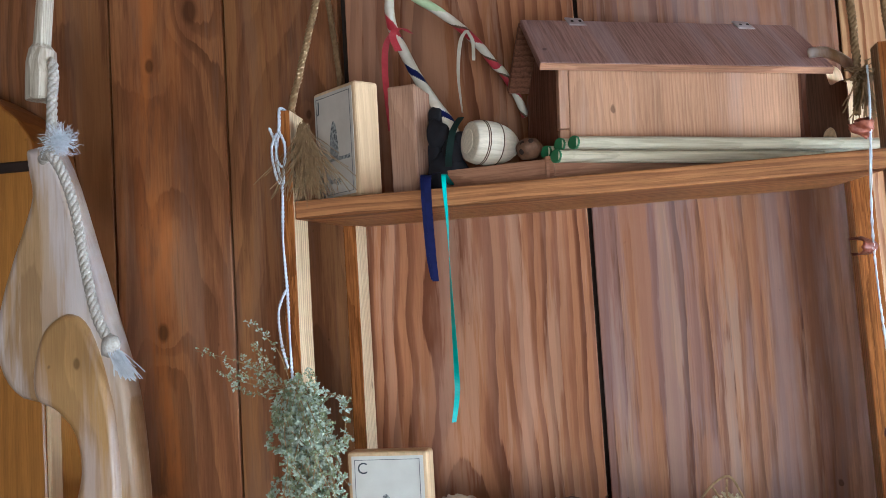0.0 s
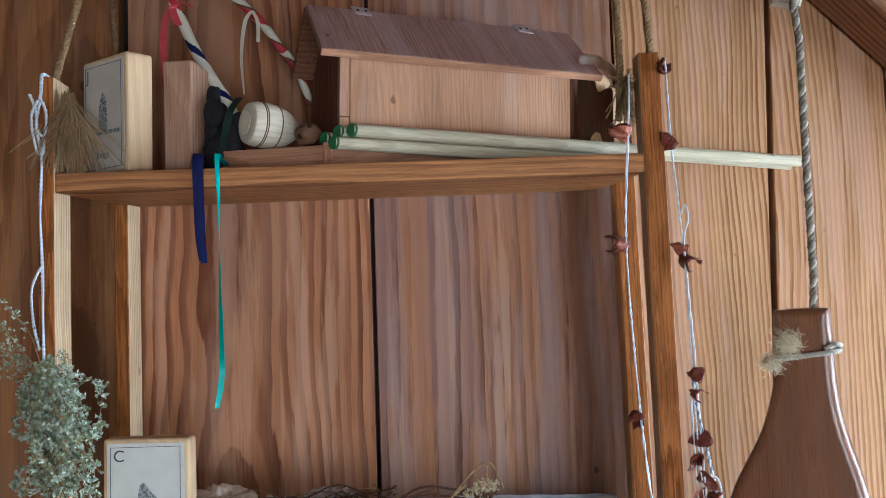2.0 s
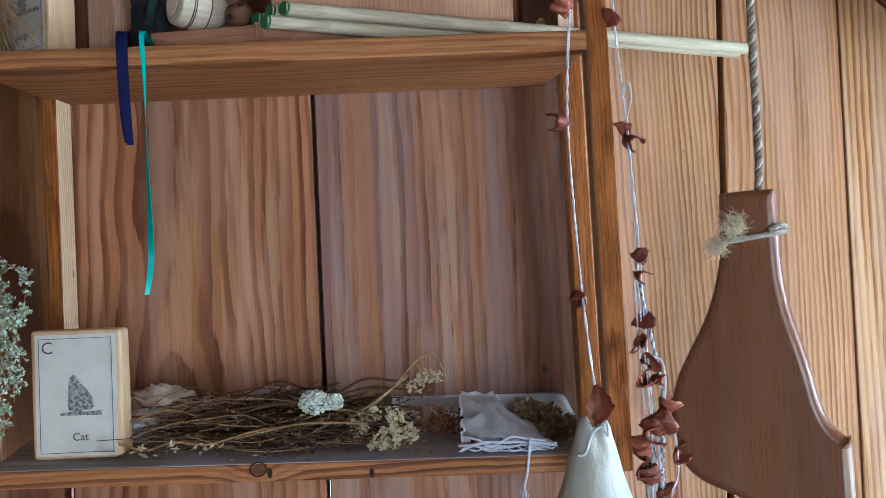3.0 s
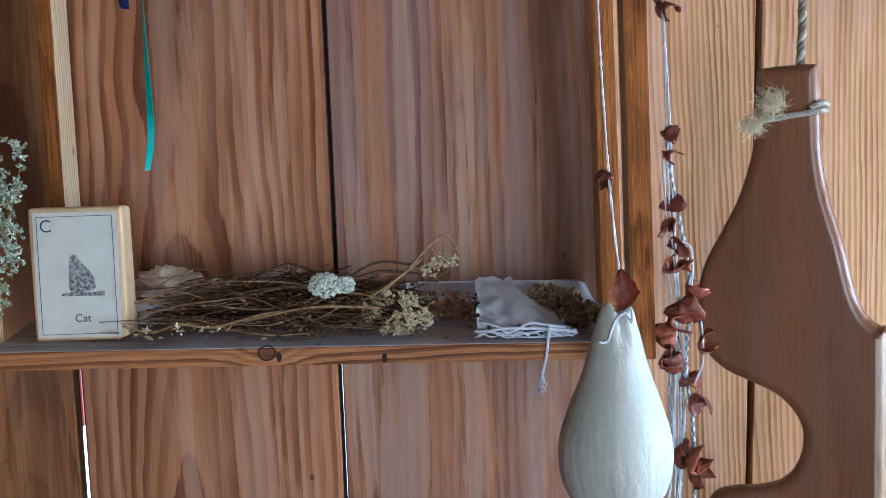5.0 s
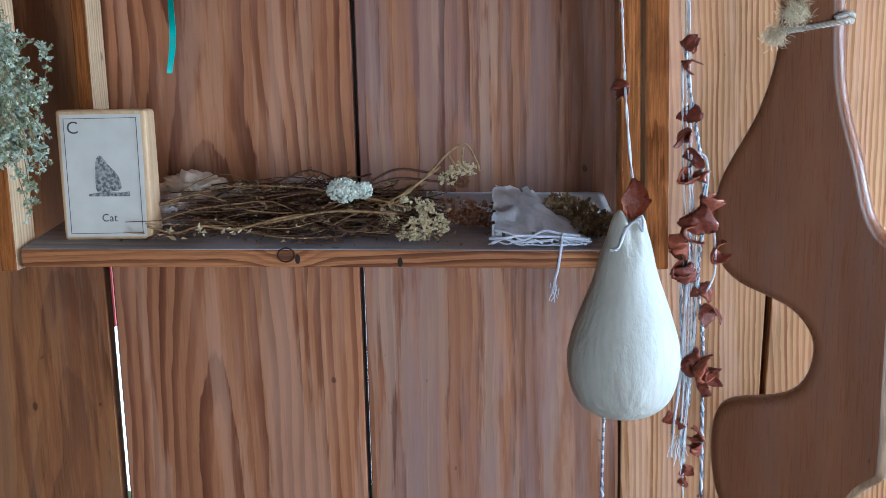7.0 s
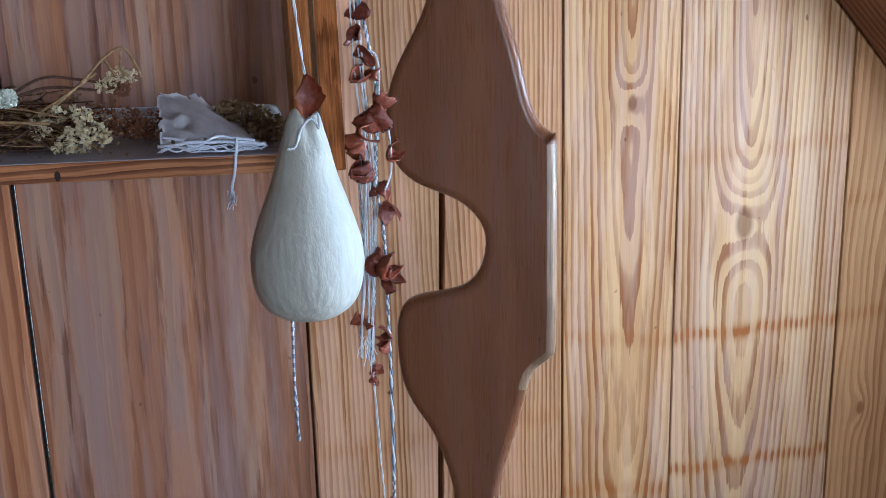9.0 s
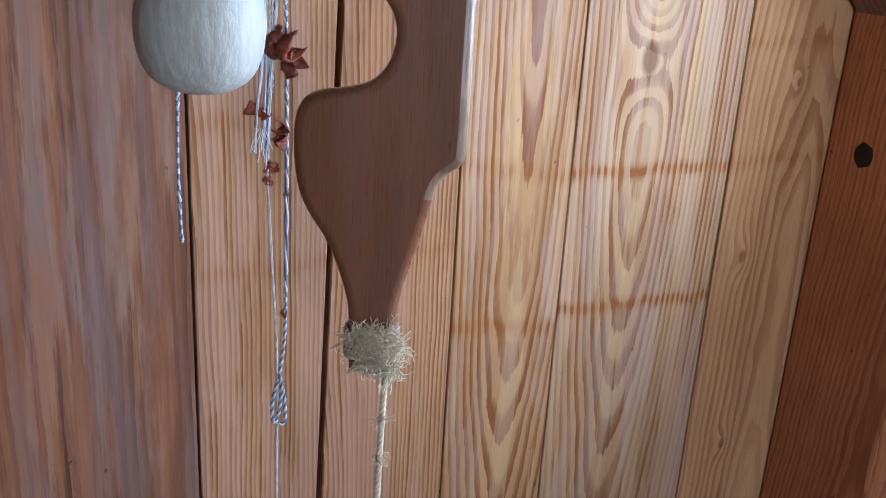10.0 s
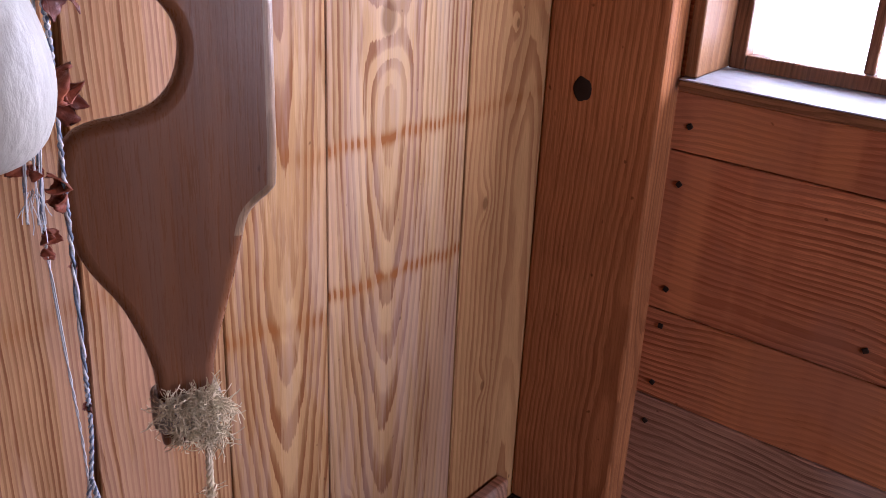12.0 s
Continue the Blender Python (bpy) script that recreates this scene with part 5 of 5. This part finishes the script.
M["nut"] = plain("nut_shell", (0.25, 0.125, 0.06), (0.09, 0.04, 0.02), 160, 0.65, 1.0)
nut = empty("nut_shell", -0.0450, 0.9935, 1.6555, "brown dried nut shell with dark holes", "nut")
bm = lathe([(p.x, p.y) for p in smooth_line([(0.002, -0.0105), (0.008, -0.009), (0.0125, -0.002), (0.0125, 0.004), (0.008, 0.0095), (0.001, 0.0112)], 3)], 22)
for v in bm.verts:
    v.co *= 1 + 0.09 * noise.noise(v.co * 160)
part("shell", bm, M["nut"], nut, smooth=True)
for ax, az in ((-0.0055, 0.0045), (0.0030, 0.0062), (-0.007, -0.0035)):
    part("hole", lathe([(0.0030, -0.0004), (0.0022, 0.0006), (0.0006, 0.0008)], 10), M["dark"], nut, "dark hole", m=pose(ax, -math.sqrt(max(0.0128 ** 2 - ax * ax - az * az, 0.00002)) + 0.0002, az, 90 - az * 3000, 0, ax * 3500))

# hoop wound with ribbons
M["straw_white"] = plain("white_straw", (0.72, 0.66, 0.53), (0.60, 0.52, 0.38), 120, 0.6, 0.3)
M["red"] = plain("red_ribbon", (0.50, 0.045, 0.055), (0.40, 0.03, 0.04), 120, 0.5, 0.3)
M["navy"] = plain("navy_ribbon", (0.012, 0.015, 0.075), (0.008, 0.010, 0.05), 120, 0.6, 0.3, spec=0.08)
M["teal"] = plain("teal_ribbon", (0.02, 0.34, 0.27), (0.015, 0.27, 0.21), 120, 0.45, 0.3)
M["black"] = plain("black_cloth", (0.014, 0.013, 0.016), (0.02, 0.018, 0.02), 120, 0.85, 0.4)
M["lime"] = plain("pale_green_straw", (0.50, 0.60, 0.33), (0.42, 0.50, 0.26), 120, 0.6, 0.3)
M["leaf_green"] = plain("dark_green_ribbon", (0.012, 0.03, 0.022), (0.008, 0.02, 0.015), 120, 0.6, 0.3)
hoop = empty("ribbon_hoop", 0, 0, 0, "straw hoop wound with red and navy ribbon, leaning on the shelf", "hoop")
HOOP = smooth_line([(-0.118, 1.015, 1.668), (-0.127, 1.025, 1.694), (-0.144, 1.035, 1.721), (-0.162, 1.045, 1.752), (-0.177, 1.05, 1.785), (-0.189, 1.055, 1.815), (-0.191, 1.06, 1.845), (-0.182, 1.06, 1.866), (-0.1669, 1.062, 1.8495), (-0.140, 1.075, 1.832),
                    (-0.117, 1.095, 1.815), (-0.0995, 1.115, 1.798), (-0.0865, 1.13, 1.780), (-0.079, 1.135, 1.773), (-0.066, 1.14, 1.748), (-0.056, 1.145, 1.72)], 30)
bm = tube(HOOP, [0.0060 - 0.0016 * i / len(HOOP) for i in range(len(HOOP))], 28)
n_f = len(HOOP) - 1
bm.faces.ensure_lookup_table()
for i, f in enumerate(bm.faces):
    ring, k = divmod(i, 28)
    ring /= 3
    if ring >= n_f / 3:
        continue
    turn = (k / 28 + ring / 17.0) % 1.0
    if ring < 44:
        f.material_index = 2 if turn < 0.22 else 0
    elif ring < 62:
        f.material_index = 1 if turn < 0.34 else 0
    elif ring < 92:
        f.material_index = 3 if turn < 0.45 else 0
    else:
        f.material_index = 1 if turn < 0.42 else (4 if turn > 0.9 else 0)
part("hoop", bm, [M["straw_white"], M["red"], M["navy"], M["lime"], M["burnt"]], hoop, smooth=True)


def ribbon(pts, wide, mat, parent, name="ribbon", label="", twist=0.0, start=0.0, thick=0.0004):
    """A flat strip along a line, turning slowly."""
    line = smooth_line(pts, 8)
    bm = bmesh.new()
    rows = []
    for i, p in enumerate(line):
        a = start + twist * i / len(line)
        w = Vector((math.cos(a), math.sin(a), 0)) * wide / 2
        nrm = Vector((-math.sin(a), math.cos(a), 0)) * thick
        rows.append([bm.verts.new(q) for q in (p - w, p + w, p + w + nrm, p - w + nrm)])
    for a, b in zip(rows, rows[1:]):
        for k in range(4):
            bm.faces.new((a[k], a[(k + 1) % 4], b[(k + 1) % 4], b[k]))
    bm.faces.new(rows[0][::-1])
    bm.faces.new(rows[-1])
    return part(name, bm, M[mat], parent, label)


ribbon([(-0.185, 1.058, 1.812), (-0.197, 1.057, 1.795), (-0.200, 1.057, 1.76), (-0.197, 1.06, 1.70)], 0.007, "red", hoop, label="red ribbon end", twist=0.7)
ribbon([(-0.180, 1.040, 1.782), (-0.186, 1.040, 1.800), (-0.176, 1.038, 1.806), (-0.166, 1.040, 1.800)], 0.008, "red", hoop, label="red ribbon loop", twist=1.0)
ribbon([(-0.112, 1.090, 1.812), (-0.119, 1.084, 1.797), (-0.123, 1.082, 1.76), (-0.121, 1.083, 1.718)], 0.0045, "straw_white", hoop, label="straw coloured ribbon end", twist=1.5)
ribbon([(-0.112, 1.090, 1.812), (-0.105, 1.083, 1.797), (-0.105, 1.082, 1.775)], 0.004, "straw_white", hoop, label="straw coloured ribbon end", twist=0.7)
# dark bow and its hanging ends
for i, (x, y, z, r) in enumerate(((-0.126, 1.010, 1.662, 0.013), (-0.121, 1.015, 1.646, 0.015), (-0.130, 1.015, 1.640, 0.014), (-0.116, 1.015, 1.672, 0.010), (-0.140, 1.03, 1.66, 0.012), (-0.139, 1.022, 1.684, 0.014), (-0.146, 1.03, 1.664, 0.015), (-0.136, 1.014, 1.642, 0.017), (-0.141, 1.03, 1.705, 0.011))):
    bm = bmesh.new()
    r2 = bmesh.ops.create_icosphere(bm, subdivisions=3, radius=r)
    for v in r2["verts"]:
        k = 1 + 0.5 * noise.noise(Vector((v.co.x * 60 + i * 7, v.co.y * 60, v.co.z * 40)))
        v.co = Vector((v.co.x * k * 0.8 + x, v.co.y * k * 0.8 + y, max(v.co.z * k * 1.2 + z, 1.6225)))
    part("bow_fold", bm, M["black"], hoop, "crumpled black ribbon bow", True)
ribbon([(-0.137, 0.992, 1.640), (-0.139, 0.965, 1.634), (-0.140, 0.946, 1.628), (-0.1405, 0.9455, 1.60), (-0.1395, 0.945, 1.56), (-0.1380, 0.945, 1.529)], 0.0062, "navy", hoop, label="navy ribbon end over the shelf edge", twist=0.4, start=-0.1)
ribbon([(-0.146, 0.992, 1.634), (-0.146, 0.965, 1.633), (-0.1455, 0.9465, 1.625), (-0.144, 0.946, 1.56), (-0.1405, 0.9462, 1.531)], 0.0045, "navy", hoop, label="navy ribbon end over the shelf edge", twist=0.3)
ribbon([(-0.124, 0.992, 1.626), (-0.1245, 0.965, 1.629), (-0.1245, 0.945, 1.628), (-0.1233, 0.944, 1.5861), (-0.1234, 0.944, 1.5450), (-0.1233, 0.944, 1.4938), (-0.1231, 0.944, 1.4479), (-0.1238, 0.944, 1.4226), (-0.1285, 0.944, 1.3964)], 0.0052, "teal", hoop, label="teal green ribbon end hanging low", twist=4.4, start=-0.35)
ribbon([(-0.112, 1.002, 1.696), (-0.119, 0.988, 1.68), (-0.123, 0.978, 1.655), (-0.122, 0.964, 1.640)], 0.007, "leaf_green", hoop, label="dark green ribbon fold", twist=0.6)

# cut-out toy between house and post
M["toy_shaded_brown"] = wood("toy_shaded_brown", (0.20, 0.095, 0.05), (0.12, 0.05, 0.025), None, rings=120, pith=0.1, contrast=0.4, fibre=0.3, rough=0.6)
toy = empty("cut_out_toy", 0.262, 1.052, 1.643, "small cut-out wooden toy with shaded brown sides and pale edges", "toy", rz=-52)
SHAPE = [(-0.034, 0.0), (-0.024, 0.0), (-0.021, 0.014), (-0.014, 0.020), (-0.007, 0.016), (-0.003, 0.0), (0.010, 0.0), (0.011, 0.030), (0.012, 0.060), (0.004, 0.064), (-0.008, 0.063), (-0.013, 0.080), (-0.024, 0.089), (-0.036, 0.082), (-0.038, 0.050), (-0.036, 0.02)]
bm = prism([(p.x, p.y) for p in smooth_line(SHAPE, 3, True)], 0.026, 0.0008, 1)
bm.normal_update()
# broad sides: brown with their shade put in; edges keep the pale wood
for f in bm.faces:
    f.material_index = 1 if abs(f.normal.y) < 0.5 else 0
part("cut_out_block", bm, [M["toy_shaded_brown"], M["pale"]], toy)
strip = smooth_line([(0.238, 1.045, 1.737), (0.250, 1.035, 1.734), (0.261, 1.02, 1.722), (0.268, 1.0, 1.704), (0.269, 0.992, 1.692)], 6)
bm = tube(strip, 0.0052, 10)
tagged(finish(bm, "curved_stick", M["old_yoke"], smooth=True), "curved grey-brown peeled stick beside the toy house", "stick")

# ---------------- dried flowers on the lower board ----------------


def low_z(x, y):
    """Height of the lower board's top."""
    return 1.2482 - 0.0155 * (x + 0.272) / 0.5515 + 0.024 * (y - FRONT) / (BACK - FRONT)


M["yarrow"] = plain("white_yarrow", (0.68, 0.68, 0.58), (0.46, 0.48, 0.37), 240, 0.85, 0.4)
M["cream"] = plain("cream_petals", (0.74, 0.65, 0.43), (0.50, 0.38, 0.2), 200, 0.85, 0.4)
M["rust"] = plain("rust_seed_heads", (0.26, 0.11, 0.05), (0.12, 0.045, 0.022), 200, 0.9, 0.5)
M["olive"] = plain("dried_leaf", (0.34, 0.21, 0.09), (0.085, 0.045, 0.022), 200, 0.85, 0.4)
rng = random.Random(77)
bunch = empty("dried_flowers", 0, 0, 0, "bundle of dried flower stems with white and cream heads", "dried flowers")
s1, s2, lv, cr, yr, ru = (bmesh.new() for _ in range(6))
for k in range(150):
    y = rng.uniform(0.975, 1.10)
    x0, x1 = rng.uniform(-0.185, -0.02), rng.uniform(0.0, 0.105)
    base = 0.003 + rng.random() ** 1.5 * 0.028
    pts = []
    for i in range(6):
        f = i / 5
        x = x0 + (x1 - x0) * f
        yy = y + rng.gauss(0, 0.009) + (f - 0.4) * rng.gauss(0, 0.03)
        yy = min(max(yy, 0.965), 1.13)
        pts.append((x, yy, low_z(x, yy) + max(0.0015, base + rng.gauss(0, 0.0055) + 0.004 * math.sin(f * 3))))
    tube(smooth_line(pts, 3), rng.uniform(0.0003, 0.0010), 4, s2 if rng.random() < 0.62 else s1, False)
    for i in range(15):
        q = Vector(pts[rng.randrange(1, 6)]) + Vector((rng.gauss(0, 0.012), rng.gauss(0, 0.004), rng.gauss(0, 0.003)))
        q.z = max(q.z, low_z(q.x, q.y) + 0.001)
        leaf(lv, q, (rng.gauss(0.6, 1), rng.gauss(0, 1), rng.gauss(0, 0.6)), rng.uniform(0.002, 0.0075), rng, 0.4, 0.14)


def head(bm, c, r, count, flat=0.7, size=0.0042):
    for _ in range(count):
        d = Vector((rng.gauss(0, 1), rng.gauss(0, 1), rng.gauss(0, 1))).normalized()
        p = Vector(c) + Vector((d.x * r, d.y * r * 0.8, d.z * r * flat)) * rng.uniform(0.6, 1.0)
        for _ in range(4):
            leaf(bm, p, d + Vector((rng.gauss(0, 0.8), rng.gauss(0, 0.8), rng.gauss(0, 0.8))), size * rng.uniform(0.6, 1.1), rng, 0.4)


def florets(bm, c, r, count, flat=0.8):
    for _ in range(count):
        d = Vector((rng.gauss(0, 1), rng.gauss(-0.3, 1), rng.gauss(0.2, 1))).normalized()
        p = Vector(c) + Vector((d.x * r, d.y * r * 0.7, d.z * r * flat)) * rng.uniform(0.85, 1.12)
        q = bmesh.ops.create_icosphere(bm, subdivisions=1, radius=rng.uniform(0.0009, 0.0019))
        for v in q["verts"]:
            v.co = v.co * rng.uniform(0.85, 1.15) + p


for c, r, k in (((0.0115, 0.972, 1.2905), 0.0125, 420), ((0.029, 0.975, 1.2895), 0.0085, 200)):
    q = bmesh.ops.create_icosphere(yr, subdivisions=2, radius=r * 0.78)
    for v in q["verts"]:
        v.co = Vector((v.co.x, v.co.y * 0.65, v.co.z * 0.75)) + Vector(c)
    florets(yr, c, r, k)
for x, y, z, r in ((0.078, 0.972, 1.256, 0.012), (0.090, 0.975, 1.262, 0.011), (0.084, 0.975, 1.274, 0.008), (0.097, 0.985, 1.254, 0.010), (0.068, 0.974, 1.250, 0.009), (0.081, 0.985, 1.248, 0.010), (0.107, 1.03, 1.293, 0.008), (0.118, 1.03, 1.303, 0.007), (0.128, 1.03, 1.301, 0.006), (0.062, 1.0, 1.272, 0.010), (0.05, 0.99, 1.262, 0.009)):
    head(cr, (x, y, z), r, int(34 * r / 0.01), 0.8)
for x, y, z, r in ((0.118, 1.035, 1.291, 0.009), (0.12, 1.02, 1.262, 0.016), (0.140, 1.02, 1.258, 0.016), (0.10, 1.03, 1.262, 0.016), (0.13, 1.04, 1.252, 0.014)):
    head(ru, (x, y, z), r, int(60 * r / 0.01), 0.8, 0.0036)
for pts in ([(0.02, 1.03, 1.283), (0.055, 1.03, 1.302), (0.085, 1.03, 1.300), (0.112, 1.03, 1.294)], [(0.03, 1.03, 1.286), (0.06, 1.03, 1.294), (0.10, 1.03, 1.290)], [(-0.185, 1.02, 1.280), (-0.10, 1.02, 1.279), (-0.02, 1.03, 1.284), (0.0, 1.03, 1.281)]):
    tube(smooth_line(pts, 6), 0.0013, 5, s2, False)
for pts in ([(0.05, 1.0, 1.268), (0.085, 1.01, 1.296), (0.108, 1.02, 1.318), (0.124, 1.02, 1.326), (0.134, 1.02, 1.310), (0.137, 1.02, 1.30)], [(0.108, 1.02, 1.316), (0.116, 1.02, 1.302)], [(0.122, 1.02, 1.323), (0.121, 1.02, 1.308), (0.127, 1.02, 1.302)], [(0.03, 1.0, 1.262), (0.07, 1.0, 1.286), (0.10, 1.02, 1.305)],
            [(-0.165, 0.972, 1.262), (-0.14, 0.968, 1.256), (-0.115, 0.966, 1.262), (-0.085, 0.966, 1.2585), (-0.04, 0.968, 1.268), (0.02, 0.97, 1.273)], [(-0.06, 0.968, 1.262), (0.0, 0.967, 1.272), (0.06, 0.972, 1.268)]):
    tube(smooth_line(pts, 6), 0.0012, 5, s1, False)
for x in (-0.145, -0.115, -0.085):
    for _ in range(7):
        leaf(cr, Vector((x + rng.gauss(0, 0.006), 0.966, low_z(x, 0.966) + 0.010 + rng.gauss(0, 0.003))), (rng.gauss(0.6, 0.5), rng.gauss(-0.3, 0.4), rng.gauss(0, 0.4)), rng.uniform(0.006, 0.012), rng, 0.2, 0.16)
tagged(part("pale_stem_mass", s1, M["stem"], bunch, "straw coloured stems", True), kind="stuff")
tagged(part("dark_stem_mass", s2, M["stem_dark"], bunch, "dark brown stems", True), kind="stuff")
tagged(part("leaf_mass", lv, M["olive"], bunch, "crumbled dry leaves"), kind="stuff")
tagged(part("cream_flower_mass", cr, M["cream"], bunch, "cream coloured dried flower heads"), kind="stuff")
tagged(part("white_flower_mass", yr, M["yarrow"], bunch, "white yarrow head", True), kind="stuff")
tagged(part("rust_flower_mass", ru, M["rust"], bunch, "rust brown seed heads"), kind="stuff")
# crumbs fallen on the board
bm = bmesh.new()
for _ in range(120):
    x, y = rng.uniform(-0.2, 0.25), rng.uniform(0.956, 1.05)
    leaf(bm, Vector((x, y, low_z(x, y) + 0.0008)), (rng.gauss(0, 1), rng.gauss(0, 1), 0.1), rng.uniform(0.001, 0.0045), rng, 0.2)
tagged(finish(bm, "flower_crumbs", M["olive"]), "dry crumbs of flowers on the shelf", "crumbs", kind="stuff")

# crumpled papers at the back
M["parchment"] = plain("crumpled_paper", (0.76, 0.67, 0.53), (0.52, 0.38, 0.24), 110, 0.7, 0.3)
M["tissue"] = plain("white_tissue", (0.76, 0.74, 0.71), (0.58, 0.56, 0.55), 110, 0.75, 0.3)


def crumple(name, cx, cy, wide, deep, high, mat, label, seed):
    """A wad of paper: ridged folds on a squashed lump."""
    bm = bmesh.new()
    bmesh.ops.create_icosphere(bm, subdivisions=5, radius=1.0)
    off = Vector((seed * 3.1, seed * 1.7, seed * 0.9))
    for v in bm.verts:
        d = v.co.normalized()
        fold = 0.0
        for k, amp in ((1.5, 0.42), (3.2, 0.26), (7.0, 0.10)):
            fold += amp * (1 - 2 * abs(noise.noise(d * k + off)) ** 0.7)
        d = d * (0.72 + fold * 0.6)
        x, y = cx + d.x * wide / 2, cy + d.y * deep / 2
        v.co = Vector((x, y, low_z(x, y) + max(0.0008, 0.35 * high + d.z * high * 0.55)))
    return tagged(finish(bm, name, M[mat], smooth=True), label, "paper")


crumple("crumpled_paper", -0.156, 1.105, 0.080, 0.06, 0.044, "parchment", "crumpled parchment paper behind the dried flowers", 1)
crumple("crumpled_paper", -0.105, 1.085, 0.060, 0.05, 0.036, "parchment", "small crumpled parchment paper on the shelf", 2)
crumple("crumpled_paper", -0.040, 1.115, 0.075, 0.05, 0.036, "tissue", "white crumpled paper behind the dried flowers", 3)
crumple("crumpled_paper", -0.165, 1.05, 0.05, 0.05, 0.03, "tissue", "white crumpled paper beside the card box", 4)

# flat pale sheet added to brighten the back of the board
bm = bmesh.new()
rows = []
for i in range(25):
    row = []
    for j in range(9):
        x = 0.085 + (0.198 - 0.008 * (1 - j / 8)) * i / 24
        y = 1.085 + 0.101 * j / 8 + 0.003 * noise.noise(Vector((i * 0.4, 0, 2)))
        row.append(bm.verts.new((x, y, low_z(x, y) + 0.0016 + 0.0016 * abs(noise.noise(Vector((x * 30, y * 30, 1)))))))
    rows.append(row)
for a, b in zip(rows, rows[1:]):
    for j in range(8):
        bm.faces.new((a[j], b[j], b[j + 1], a[j + 1]))
bmesh.ops.solidify(bm, geom=bm.faces[:], thickness=0.0008)
tagged(finish(bm, "paper_sheet", M["tissue"], smooth=True), "flat pale grey sheet added over the brighter back of the shelf board", "paper")

# grey cloth pouch tied with yarn
M["linen"] = plain("grey_linen", (0.84, 0.81, 0.81), (0.70, 0.67, 0.67), 500, 0.9, 0.6)
M["yarn"] = plain("grey_yarn", (0.70, 0.70, 0.74), (0.52, 0.52, 0.57), 500, 0.9, 0.6)
pouch = empty("cloth_pouch", 0, 0, 0, "torn grey linen cloth folded over dried herbs and tied with yarn", "cloth")
bm = bmesh.new()
grid = []
NX, NY = 30, 16
for j in range(NY + 1):
    row = []
    for i in range(NX + 1):
        u, v = i / NX, j / NY
        x = 0.1445 + (0.091 - 0.022 * v) * u + 0.006 * v * (1 - u) + 0.003 * noise.noise(Vector((v * 9, 0, 2)))
        y = 0.962 + 0.075 * v + 0.004 * noise.noise(Vector((u * 8, 1, 0)))
        fall = 1 - 0.66 * max(0.0, u - 0.55) / 0.45
        hump = (0.005 + 0.034 * v ** 0.75) * fall * (1 - 0.12 * u) + 0.004 * abs(noise.noise(Vector((u * 3 + v * 4, v * 1.5, 9)))) + 0.004 * noise.noise(Vector((u * 6, v * 6, 3))) + 0.0015 * noise.noise(Vector((u * 20, v * 20, 5)))
        row.append(bm.verts.new((x, y, low_z(x, y) + max(0.0012, hump))))
    grid.append(row)
for j in range(NY):
    for i in range(NX):
        if (j in (0, NY - 1) or i in (0, NX - 1)) and rng.random() < 0.22:
            continue
        bm.faces.new((grid[j][i], grid[j][i + 1], grid[j + 1][i + 1], grid[j + 1][i]))
bmesh.ops.solidify(bm, geom=bm.faces[:], thickness=0.0009)
part("linen", bm, M["linen"], pouch, smooth=True)
bm = twisted(smooth_line([(0.142, 0.962, 1.245), (0.155, 0.958, 1.2455), (0.168, 0.957, 1.2475), (0.182, 0.957, 1.2465), (0.196, 0.958, 1.246), (0.212, 0.957, 1.2445), (0.226, 0.958, 1.2425), (0.232, 0.960, 1.2425)], 10), 0.0015, 3, 0.009)
twisted(smooth_line([(0.147, 0.966, 1.252), (0.16, 0.958, 1.250), (0.172, 0.957, 1.2435), (0.19, 0.957, 1.251), (0.205, 0.957, 1.2485), (0.222, 0.957, 1.246)], 10), 0.0013, 3, 0.009, bm=bm)
twisted(smooth_line([(0.207, 0.957, 1.248), (0.2055, 0.948, 1.245), (0.204, 0.9455, 1.236), (0.2015, 0.945, 1.22), (0.1985, 0.945, 1.208), (0.1995, 0.945, 1.199)], 10), 0.0013, 3, 0.009, bm=bm)
for k in range(6):
    zig = [(0.143 + 0.0125 * i + rng.uniform(-0.003, 0.003), 0.9575 + rng.uniform(-0.002, 0.004), low_z(0.143 + 0.0125 * i, 0.958) + 0.0016 + rng.uniform(0, 0.007)) for i in range(8)]
    twisted(smooth_line(zig, 6), 0.0009, 2, 0.006, 4, bm=bm)
strands(bm, (0.1995, 0.945, 1.201), 14, 0.3, 0.010, 0.0004, 1.0, 0.3, 91)
part("yarn_tie", bm, M["yarn"], pouch, "grey wool yarn tie with a dangling end", True)
h1 = bmesh.new()
for x, y, z, r in ((0.205, 1.02, 1.262, 0.012), (0.222, 1.02, 1.262, 0.013), (0.237, 1.02, 1.260, 0.012), (0.25, 1.0, 1.250, 0.012), (0.213, 1.03, 1.267, 0.010), (0.24, 1.0, 1.248, 0.011), (0.23, 0.99, 1.247, 0.010)):
    head(h1, (x, y, z), r, int(40 * r / 0.01), 0.8, 0.006)
tagged(part("herb_mass", h1, M["olive"], pouch, "brown dried herbs in the cloth"), kind="stuff")
# thin twigs between card box and post
bm = tube(smooth_line([(-0.305, 1.15, 1.258), (-0.27, 1.09, 1.262), (-0.23, 1.03, 1.270)], 6), 0.0013, 5)
tagged(finish(bm, "twig", M["stem"], smooth=True), "thin pale twig leaning behind the card box", "twig")
